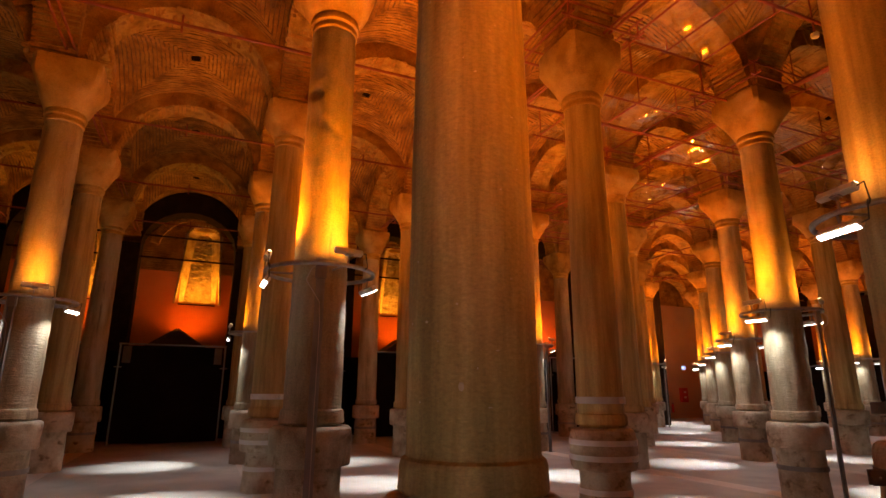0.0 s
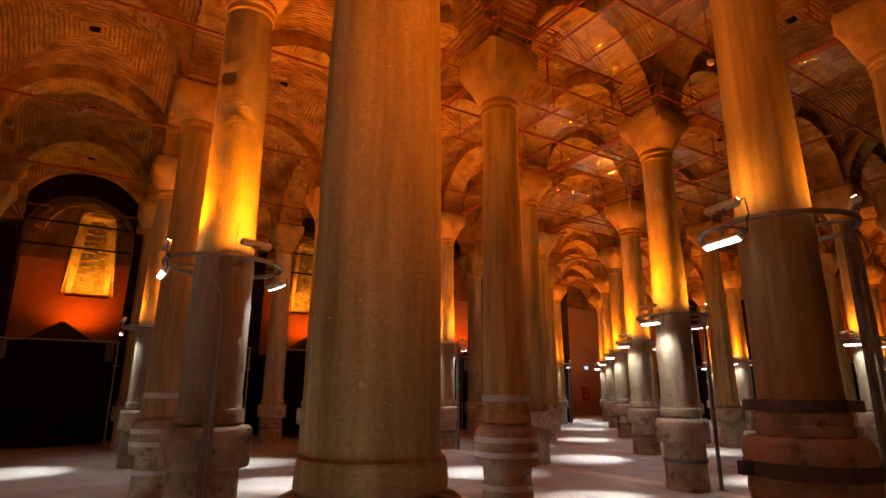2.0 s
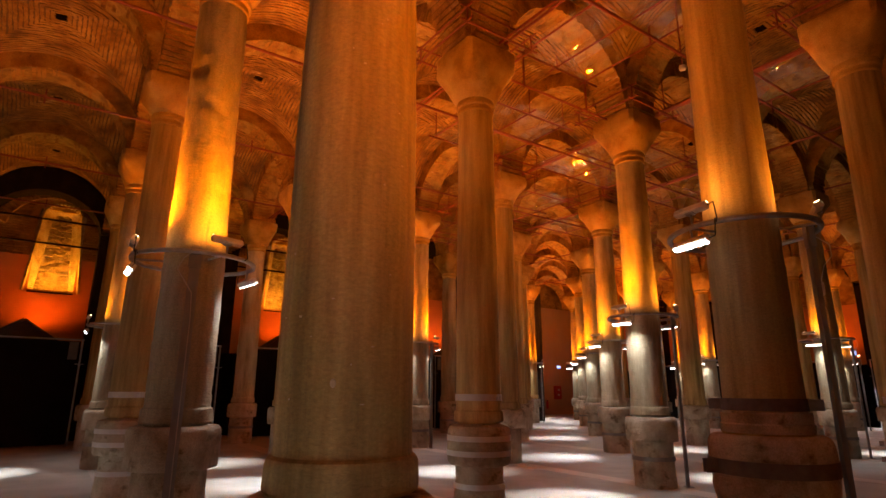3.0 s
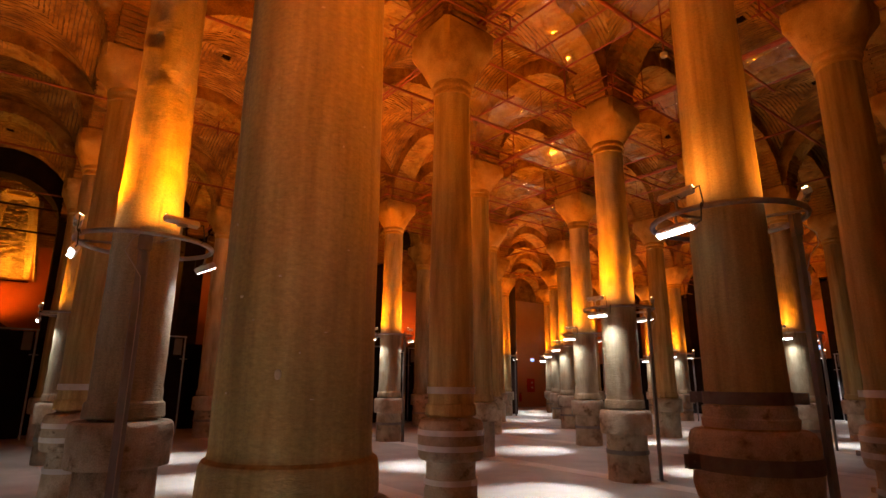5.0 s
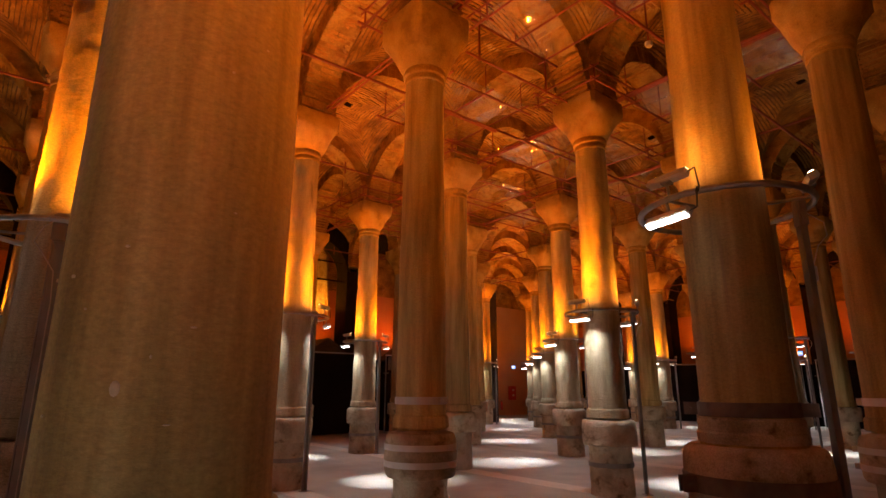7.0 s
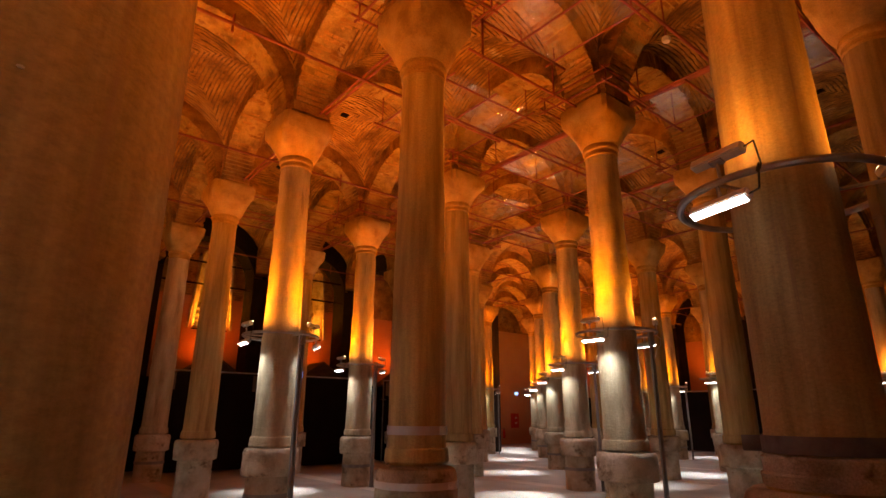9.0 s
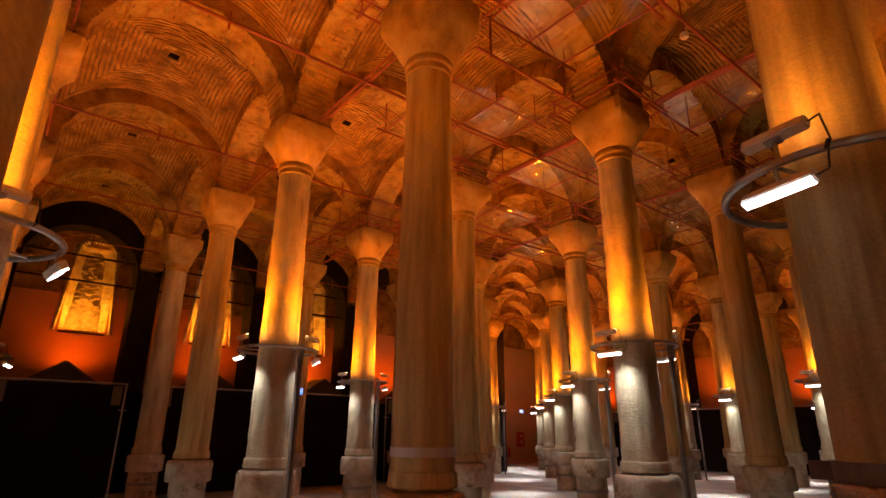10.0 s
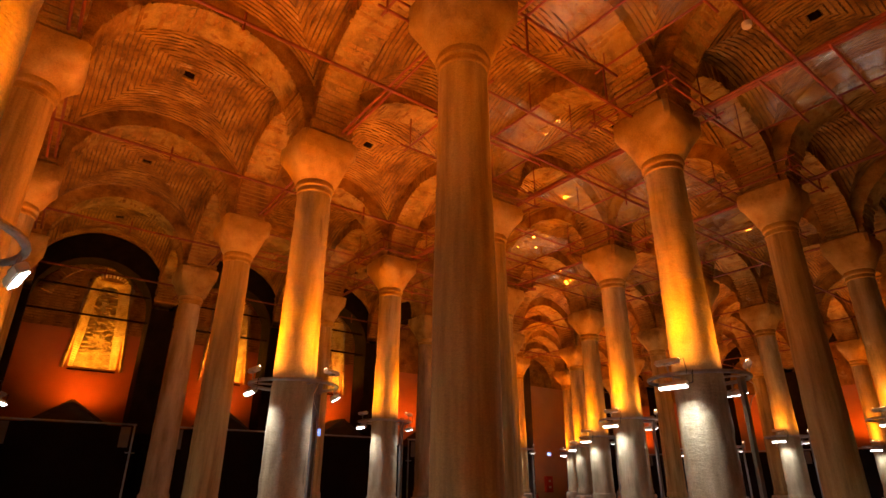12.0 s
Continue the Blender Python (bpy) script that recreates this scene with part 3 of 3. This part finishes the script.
for i in range(-3, 8):
    for j in range(-2, 6):
        if (i + j) % 2 == 0 or not (j < 5 or i >= 6) or (i, j) in UNLIT or (j < 0 and (i, j) not in ((0, -1), (-1, -2))) or i < -2:
            continue
        lamps, pole = RINGS.get((i, j), (((182, -56), (178, -15)), -75))
        lamp_ring(pose(G * i + SHIFT.get((i, j), 0.0), G * j, 0), lamps, pole, NARROW.get((i, j), ()), WATTS.get((i, j)), 3.69 if (i, j) == (1, 0) else 3.60)
lamp_ring(pose(G * 5 - 0.5, G * 5 - 0.9, 0), ((200, -40), (200, -15)), -60)


# ---- tie bars under the vaults ----
for j in range(-2, 5):
    bm = bmesh.new()
    y = G * (j + 0.5)
    tube(bm, (X0, y, 8.62), (X1, y, 8.62), 0.032, 8)
    bar = part("tie_bar", bm, PIPE)
    for i in range(-4, 8):
        bm = bmesh.new()
        tube(bm, (G * (i + 0.5), y, 8.45), (G * (i + 0.5), y, 8.82), 0.022, 6)
        part("hanger", bm, PIPE, bar)
    tagged(bar, "rust-red painted steel bar under the vaults", "tie bar", "tie bars under the vaults")
for i in range(-3, 8):
    bm = bmesh.new()
    off = 0.50 if i == 2 else 0.22
    for x, z in ((G * i + off, 8.66), (G * i + off + 0.14, 8.70)):
        tube(bm, (x, Y0, z), (x, YW + 0.3, z), 0.028, 8)
    tagged(part("tie_bar", bm, PIPE), "pair of rust-red steel bars beside the springers", "tie bar", "tie bars under the vaults")


# ---- window wall, with piers, arched recesses and lit niches ----
def bay_wall(name, at, window):
    """One bay of an outer wall: dark arch on piers, plaster and (window) a deep lit niche. x along the wall, y into it."""
    w = empty(name, at)
    nb, nt, hb, ht, split, nx = 5.86, 9.10, 0.78, 0.50, 7.25, 0.55
    bm = bmesh.new()
    if window:
        box(bm, (-2.4, 0.9, split), (nx - hb, 1.3, 11.5))
        box(bm, (nx + hb, 0.9, split), (2.4, 1.3, 11.5))
        box(bm, (nx - hb, 0.9, nt + 0.2), (nx + hb, 1.3, 11.5))
    else:
        box(bm, (-2.4, 0.9, split), (2.4, 1.3, 11.5))
    part("brickwork", bm, BRICK, w, "rough brick wall above the plaster")
    rnd = random.Random(int(at.translation.x * 10 + at.translation.y * 7))
    bm = bmesh.new()
    z = split + 0.02
    while z < 9.9:
        for s in (-1, 1):
            u = 0.9 + 0.5 * s + rnd.uniform(0, 0.2)
            while u < 1.95:
                l = rnd.uniform(0.22, 0.36)
                d = rnd.uniform(0.015, 0.06)
                a, b = sorted((s * u, s * min(u + l, 2.05)))
                box(bm, (a, 0.9 - d, z), (b, 0.91, z + rnd.uniform(0.05, 0.075)))
                u += l + 0.02
        z += 0.105
    part("brick_courses", bm, BRICK, w, "uneven projecting brick courses")
    bm = bmesh.new()
    if window:
        box(bm, (-2.4, 0.84, 0), (nx - hb, 1.3, split))
        box(bm, (nx + hb, 0.84, 0), (2.4, 1.3, split))
        box(bm, (nx - hb, 0.84, 0), (nx + hb, 1.3, nb))
    else:
        box(bm, (-2.4, 0.84, 0), (2.4, 1.3, split))
    part("plaster", bm, TERRA, w, "orange painted plaster wall")
    # the dark arch before it, its shade put into the near-black colour
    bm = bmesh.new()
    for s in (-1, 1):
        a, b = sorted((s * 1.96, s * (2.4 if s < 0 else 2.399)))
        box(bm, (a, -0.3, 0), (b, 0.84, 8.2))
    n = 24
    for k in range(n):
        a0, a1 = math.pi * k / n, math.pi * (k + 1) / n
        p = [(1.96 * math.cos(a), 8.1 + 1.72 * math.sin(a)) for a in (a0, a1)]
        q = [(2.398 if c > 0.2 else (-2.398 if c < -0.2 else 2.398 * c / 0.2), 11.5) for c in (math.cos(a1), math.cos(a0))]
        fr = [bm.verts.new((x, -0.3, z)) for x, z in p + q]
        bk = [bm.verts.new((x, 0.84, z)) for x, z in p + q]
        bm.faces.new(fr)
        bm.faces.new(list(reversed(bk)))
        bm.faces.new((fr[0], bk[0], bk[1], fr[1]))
    part("dark_arch", bm, SHADEBLACK, w, "brick arch and piers with shade in their black colour")
    if window:
        bm = bmesh.new()
        box(bm, (-0.95, 1.78, nb - 0.3), (0.95, 1.95, nt + 0.8))
        box(bm, (-0.95, 1.3, nb - 0.3), (0.95, 1.78, nb))
        box(bm, (-0.95, 1.3, nt + 0.2), (0.95, 1.78, nt + 0.5))
        for s in (-1, 1):
            v = [Vector(c) for c in ((s * hb, 1.3, nb), (s * hb, 1.8, nb), (s * ht, 1.8, nt + 0.3), (s * ht, 1.3, nt + 0.3))]
            bm.faces.new([bm.verts.new(c) for c in v])
        z = nb
        while z < nt + 0.15:
            h = rnd.uniform(0.045, 0.085)
            u = -0.8
            while u < 0.78:
                l = rnd.uniform(0.08, 0.26)
                d = 0.02 + 0.22 * rnd.random() ** 2
                box(bm, (u, 1.78 - d, z), (min(u + l, 0.8), 1.79, z + h - rnd.uniform(0.008, 0.025)), pose(0, 0, 0, 0, rnd.uniform(-1.5, 1.5)), 0.010)
                u += l + rnd.uniform(0.01, 0.03)
            z += h
        bmesh.ops.translate(bm, verts=bm.verts[:], vec=(nx, 0, 0))
        part("rubble", bm, RUBBLE, w, "rough rubble filling the lit niche")
        bm = bmesh.new()
        z = nb - 0.06
        while z < nt:
            f = (z - nb) / (nt - nb)
            x = hb + (ht - hb) * f
            for s in (-1, 1):
                d = rnd.uniform(0.0, 0.05)
                a, b = sorted((s * (x + 0.16), s * (hb + 0.06)))
                if x + 0.16 < hb:
                    box(bm, (a, 0.88 - d, z), (b, 1.3, z + 0.06))
                p, q = Vector((s * (x + 0.20 + 0.5 * d), 0.80 - d, 0)), Vector((s * (x - 0.14), 1.32, 0))
                turn = math.degrees(math.atan2((q - p).y, (q - p).x))
                box(bm, (-0.31, -0.05, z), (0.31, 0.05, z + 0.06), Matrix.Translation((p + q) / 2) @ pose(0, 0, 0, 0, 0, turn))
            z += 0.082
        n = 15
        for k in range(n):
            a = math.pi * (k + 0.5) / n
            box(bm, (-0.035, -0.05, -0.31), (0.035, 0.05, 0.31 + rnd.uniform(0, 0.04)),
                Matrix.Translation(((ht + 0.03) * math.cos(a), 1.06, nt - 0.04 + 0.36 * math.sin(a))) @ pose(0, 0, 0, 57, math.degrees(math.pi / 2 - a)))
        bmesh.ops.translate(bm, verts=bm.verts[:], vec=(nx, 0, 0))
        part("niche_surround", bm, RUBBLE, w, "tapered brick surround of the niche")
        bm = bmesh.new()
        n = 34
        for k in range(n):
            a = math.pi * (0.06 + 0.88 * (k + 0.5) / n)
            box(bm, (-0.062, 0.70 - rnd.uniform(0, 0.04), 0.0), (0.062, 0.905, 0.36),
                Matrix.Translation((1.66 * math.cos(a), 0, 8.15 + 1.62 * math.sin(a))) @ pose(0, 0, 0, 0, math.degrees(math.pi / 2 - a)))
        bmesh.ops.translate(bm, verts=bm.verts[:], vec=(0.3, 0, 0))
        part("relieving_arch", bm, BRICK, w, "shallow relieving arch of small bricks")
        bm = bmesh.new()
        box(bm, (-0.80, 0.78, nb - 0.12), (0.80, 1.3, nb - 0.07), None, 0.02)
        bmesh.ops.translate(bm, verts=bm.verts[:], vec=(nx, 0, 0))
        part("sill", bm, SHADEBLACK, w)
        for z in (8.66, 7.66):
            part("tie_rod", tube(bmesh.new(), (-1.97, 0.0, z), (1.97, 0.0, z - 0.02), 0.04, 8), SHADEBLACK, w, "black iron rod across the arch")
        data = bpy.data.lights.get("niche_light") or bpy.data.lights.new("niche_light", "AREA")
        data.shape, data.size, data.size_y, data.energy, data.color = "RECTANGLE", 0.5, 0.1, NICHE_WATT, GOLD
        ob = new("niche_light", data)
        ob.parent = w
        ob.matrix_basis = look((nx, 0.70, nb + 0.02), (nx, 1.16, nt))
    data = bpy.data.lights.get("wall_wash") or bpy.data.lights.new("wall_wash", "SPOT")
    data.energy, data.color, data.spot_size, data.spot_blend, data.shadow_soft_size = WASH_WATT, (1.0, 0.16, 0.005), radians(150), 0.8, 0.1
    ob = new("wall_wash", data)
    ob.parent = w
    ob.matrix_basis = look((0.4, -0.28, 4.6), (0.4, 0.9, 5.9))
    return tagged(w, "orange plaster wall bay with dark brick piers" + (" and a lit niche" if window else ""), "wall", kind="structure")


NICHE_WATT, WASH_WATT = 150.0, 190.0
for n_, i in enumerate(range(-4, 5)):
    bay_wall("wall_north_%d" % (n_ + 1), pose(G * (i + 0.5), YW, 0), i < 3)
for n_, j in enumerate(range(-3, 6)):
    bay_wall("wall_east_%d" % (n_ + 1), pose(X1, G * (j + 0.5), 0, 0, 0, -90), False)


# ---- boards, screens and gables before the walls ----
def board(at, wide=3.8):
    b = empty("display_board", at)
    bm = bmesh.new()
    box(bm, (-wide / 2 + 0.10, -0.02, 0.06), (wide / 2 - 0.10, 0.02, 3.60))
    part("panel", bm, BOARD, b)
    for s in (-1, 1):
        bm = bmesh.new()
        x = s * (wide / 2 - 0.05)
        tube(bm, (x, 0, 0), (x, 0, 3.66), 0.03, 8)
        box(bm, (x - 0.09, -0.09, 0), (x + 0.09, 0.09, 0.012))
        part("post", bm, STEEL, b)
        bm = bmesh.new()
        x = s * (wide / 2 - 0.30)
        box(bm, (x - 0.14, -0.05, 2.95), (x + 0.14, -0.025, 3.58))
        part("side_leaf", bm, BODY2, b)
        bm = bmesh.new()
        box(bm, (s * wide / 2 - s * 0.05 - 0.14, -0.03, 2.78), (s * wide / 2 - s * 0.05 + 0.14, 0.0, 2.81))
        part("clip", bm, STEEL, b)
    bm = bmesh.new()
    tube(bm, (-wide / 2, 0, 3.66), (wide / 2, 0, 3.66), 0.028, 8)
    part("top_rail", bm, STEEL, b)
    return tagged(b, "brown-black board in a steel frame on the floor", "display board", "boards before the walls")


def gable(at):
    g = empty("gable_hut", at)
    bm = bmesh.new()
    for y in (-0.55, 0.55):
        v = [bm.verts.new(p) for p in ((-1.25, y, 3.45), (1.25, y, 3.45), (0, y, 4.30))]
        bm.faces.new(v if y < 0 else list(reversed(v)))
    part("gable", bm, ROOFING, g)
    for s in (-1, 1):
        bm = bmesh.new()
        m = Matrix.Translation((0, 0, 4.33)) @ pose(0, 0, 0, 0, s * 34.2)
        box(bm, (0 if s > 0 else -1.58, -0.65, -0.03), (1.58 if s > 0 else 0, 0.65, 0.05), m)
        part("roof_slope", bm, ROOFING, g)
    bm = bmesh.new()
    box(bm, (-1.15, -0.5, 0), (1.15, 0.5, 3.45))
    part("hut_body", bm, BLACK, g)
    return tagged(g, "dark timber hut with a low gable on the floor", "hut", "huts along the walls")


def screen(name, at, length):
    bm = bmesh.new()
    n = int(length / 0.12)
    top, bot = [], []
    for k in range(n + 1):
        x = length * k / n
        y = 0.05 * math.sin(k * 1.9) + 0.02 * math.sin(k * 0.7)
        bot.append(bm.verts.new((x, y, 0.0)))
        top.append(bm.verts.new((x, y, 3.5)))
    for k in range(n):
        bm.faces.new((bot[k], bot[k + 1], top[k + 1], top[k]))
    bmesh.ops.solidify(bm, geom=bm.faces[:], thickness=0.02)
    return tagged(part(name, bm, BLACK, at=at), "black pleated fabric screen hanging to the floor", "screen", "black screens")


BODY2 = mat("grey_brown_leaf", [(0.09, 0.075, 0.065), (0.13, 0.11, 0.095)], (3, 3, 3), 4, (0.5, 0.7), bump=0.05)
for i in range(-4, 4):
    board(pose(G * (i + 0.5), 21.2, 0))
    gable(pose(G * (i + 0.5), 22.3, 0))
screen("fabric_screen", pose(X0, 23.2, 0), 22.6 - X0)
for j in range(-3, 5):
    board(pose(X1 - 2.8, G * (j + 0.5), 0, 0, 0, -90))
screen("fabric_screen", pose(X1 - 1.0, YR - 0.2, 0, 0, 0, -90), YR - 0.2 - Y0)
bm = bmesh.new()
n = 26
lo = [bm.verts.new((1.0 * k / n, 0.05 * math.sin(k * 1.7), 0.02)) for k in range(n + 1)]
hi = [bm.verts.new((v.co.x, v.co.y, 8.3)) for v in lo]
for k in range(n):
    bm.faces.new((lo[k], lo[k + 1], hi[k + 1], hi[k]))
bmesh.ops.solidify(bm, geom=bm.faces[:], thickness=0.02)
CURTAIN = mat("brown_curtain", [(0.03, 0.016, 0.010), (0.05, 0.026, 0.016)], (3, 3, 1), 5, (0.8, 0.95), bump=0.2)
tagged(part("curtain", bm, CURTAIN, at=pose(XE + 0.05, 23.9, 0)), "tall dark brown pleated curtain beside the opening", "curtain")


# ---- end wall: fire cabinet, extinguisher, exit sign ----
cab = empty("fire_cabinet", pose(33.9, YR, 0))
bm = bmesh.new()
box(bm, (-0.36, -0.22, 1.20), (0.36, 0, 2.30), None, 0.015)
part("body", bm, RED, cab)
bm = bmesh.new()
box(bm, (-0.33, -0.235, 1.24), (0.33, -0.222, 2.26))
part("door", bm, RED, cab)
for z in (1.5, 1.9):
    bm = bmesh.new()
    box(bm, (-0.12, -0.242, z), (0.12, -0.237, z + 0.14))
    part("label", bm, STRIP, cab, "pale label bar")
tagged(cab, "red enamelled fire hose cabinet on the wall", "fire cabinet")
ext = empty("fire_extinguisher", pose(32.6, YR - 0.15, 0))
part("cylinder", lathe(bmesh.new(), [(0.09, 0.45), (0.10, 0.47), (0.10, 0.98), (0.06, 1.06), (0.03, 1.1)], 16), RED, ext, smooth=True)
bm = bmesh.new()
box(bm, (-0.03, -0.08, 1.1), (0.03, 0.06, 1.16))
part("handle", bm, CABLE, ext)
bm = bmesh.new()
box(bm, (-0.05, 0.10, 0.4), (0.05, 0.15, 0.95))
part("bracket", bm, STEEL, ext)
tagged(ext, "red fire extinguisher hung on the wall", "fire extinguisher")


def exit_sign(at, stand=0.0):
    s = empty("exit_sign", at)
    if stand:
        part("stand", tube(bmesh.new(), (0, 0.02, -stand), (0, 0.02, 0.0), 0.025, 8), STEEL, s)
    bm = bmesh.new()
    box(bm, (-0.22, -0.05, -0.13), (0.22, 0.0, 0.13), None, 0.01)
    part("box", bm, BODY, s)
    bm = bmesh.new()
    box(bm, (-0.20, -0.056, -0.11), (0.20, -0.051, 0.11))
    part("face", bm, SIGNGLOW, s, "glowing blue face")
    bm = bmesh.new()
    box(bm, (-0.14, -0.062, -0.07), (-0.02, -0.057, 0.07))
    box(bm, (0.02, -0.062, -0.02), (0.15, -0.057, 0.02))
    part("mark", bm, SIGNWHITE, s, "white door and arrow mark")
    return tagged(s, "small glowing blue exit sign", "exit sign")


exit_sign(pose(34.2, YR - 0.01, 3.85))
exit_sign(pose(9.47, 18.845, 3.555))
exit_sign(pose(X1 - 2.9, 9.78, 4.06, 0, 0, -90), 4.06)


# ---- hung frames with clear drip sheets ----
def drip_frame(x0, x1, y0, y1, z, rails, bearers, seed, hung=0.0):
    """Rails along x, bearers along y that stick out a little, clear sheets on top; hung: a second rail so far below the front edge."""
    f = empty("drip_frame", pose((x0 + x1) / 2, (y0 + y1) / 2, 0))
    cx, cy = (x0 + x1) / 2, (y0 + y1) / 2
    rnd = random.Random(seed)

    def bar(name, a, b, r):
        part(name, tube(bmesh.new(), (a[0] - cx, a[1] - cy, a[2]), (b[0] - cx, b[1] - cy, b[2]), r, 6), PIPE, f)

    for k in range(rails):
        y = y0 + 0.12 + (y1 - y0 - 0.24) * k / (rails - 1)
        bar("rail", (x0 - 0.15, y, z), (x1 + 0.25, y, z), 0.026)
    for k in range(bearers):
        x = x0 + 0.1 + (x1 - x0 - 0.2) * k / (bearers - 1)
        bar("bearer", (x, y0 - 0.12, z + 0.05), (x, y1 + 0.12, z + 0.05), 0.024)
        for y in (y0 + 0.12, y1 - 0.12):
            bar("hanger", (x, y, z - 0.04), (x, y, 9.62), 0.014)
    if hung:
        y = y1 - 0.12
        bar("lower_rail", (x0 - 0.3, y, z - hung), (x1 + 0.62, y, z - hung), 0.028)
        for x in (x0 + 0.05, x1 - 0.18):
            bar("post", (x, y, z - hung - 0.05), (x, y, z + 0.05), 0.024)
    n = max(2, round((x1 - x0) / 0.7))
    for s in range(n):
        bm = bmesh.new()
        nx, ny = 5, 16
        u0, u1 = x0 + (x1 - x0) * s / n + 0.01, x0 + (x1 - x0) * (s + 1) / n - 0.01
        tip, sag, lift = rnd.uniform(-0.05, 0.05), rnd.uniform(0.01, 0.035), rnd.uniform(0.0, 0.02)
        grid = []
        for a in range(nx + 1):
            row = []
            for b in range(ny + 1):
                x, y = u0 + (u1 - u0) * a / nx, y0 + (y1 - y0) * b / ny
                h = z + 0.09 + lift + tip * (x - (u0 + u1) / 2) + sag * math.cos(math.pi * (a / nx - 0.5)) + 0.02 * noise.noise(Vector((x * 1.3 + seed * 3, y * 1.6, seed)))
                row.append(bm.verts.new((x - cx, y - cy, h)))
            grid.append(row)
        for a in range(nx):
            for b in range(ny):
                bm.faces.new((grid[a][b], grid[a][b + 1], grid[a + 1][b + 1], grid[a + 1][b]))
        sh = part("drip_sheet", bm, ACRYLIC, f, "buckled clear acrylic sheet", smooth=True)
        sh.visible_shadow = False
    return tagged(f, "rust-red steel frame with clear sheets hung under a vault", "drip frame", "drip frames under the vaults")


drip_frame(6.2, 8.45, 0.8, 5.03, 9.25, 3, 3, 1.0, 0.80)
drip_frame(6.5, 9.15, 6.25, 9.0, 8.85, 3, 3, 2.7)
drip_frame(10.25, 11.95, 0.7, 4.3, 8.68, 4, 2, 4.4)
for k, (i, j) in enumerate(((2, 1), (2, 2), (3, 1), (3, 2), (1, 3), (2, 3))):
    x, y = G * (i + 0.5), G * (j + 0.5)
    drip_frame(x - 1.8, x + 1.8, y - 1.6, y + 1.6, 8.80 + 0.03 * (k % 3), 3, 3, 6.0 + 1.7 * k)


def collar_frame(at):
    f = empty("collar_frame", at)
    h = 0.80
    for z, r in ((8.56, 0.024), (8.86, 0.020)):
        for k in range(4):
            bm = bmesh.new()
            tube(bm, (-h - 0.15, -h, z + 0.004 * k), (h + 0.15, -h, z + 0.004 * k), r, 6)
            bmesh.ops.rotate(bm, verts=bm.verts[:], cent=(0, 0, 0), matrix=Matrix.Rotation(k * math.pi / 2, 3, "Z"))
            part("rail", bm, PIPE, f)
    for x in (-h, h):
        for y in (-h, h):
            bm = bmesh.new()
            tube(bm, (x, y, 8.50), (x, y, 8.92), 0.018, 6)
            part("post", bm, PIPE, f)
    return tagged(f, "rust-red steel frame round a brick springer", "collar frame", "collar frames round springers")


collar = None
for i, j in ((1, 1), (2, 1), (2, 2), (3, 2), (3, 1), (2, 0), (3, 3), (2, 3)):
    at = pose(G * i, G * j, 0)
    collar = copy_thing(collar, at) if collar else collar_frame(at)
det = empty("detector", pose(8.28, 2.42, 0))
bm = bmesh.new()
tube(bm, (0, 0, 8.36), (0, 0, 9.9), 0.018, 6)
part("rod", bm, PIPE, det)
part("sensor", lathe(bmesh.new(), [(0.02, 8.28), (0.06, 8.29), (0.075, 8.33), (0.07, 8.37), (0.03, 8.39)], 16), BODY, det, "pale round sensor", smooth=True)
tagged(det, "round pale detector on a red rod under the vault", "detector")


# ---- marks on the thick column beside the path ----
def on_shaft(az, z, r=0.388):
    return pose(0, 0, z, 0, 0, az) @ pose(r, 0, 0)


bm = bmesh.new()
bmesh.ops.create_uvsphere(bm, u_segments=10, v_segments=6, radius=1, matrix=on_shaft(235, 2.017) @ Matrix.Diagonal((0.006, 0.016, 0.024, 1)))
rnd = random.Random(5)
for k in range(26):
    bmesh.ops.create_uvsphere(bm, u_segments=6, v_segments=4, radius=1,
                              matrix=on_shaft(rnd.uniform(180, 290), rnd.uniform(1.75, 4.6), 0.386) @ Matrix.Diagonal((0.004, rnd.uniform(0.004, 0.012), rnd.uniform(0.003, 0.007), 1)))
dabs = part("plaster_dab", bm, DAB, None, smooth=True, at=pose(0.035, 0, 0))
tagged(dabs, "pale dried plaster dabs on the shaft of a column", "plaster dab", kind="stuff")
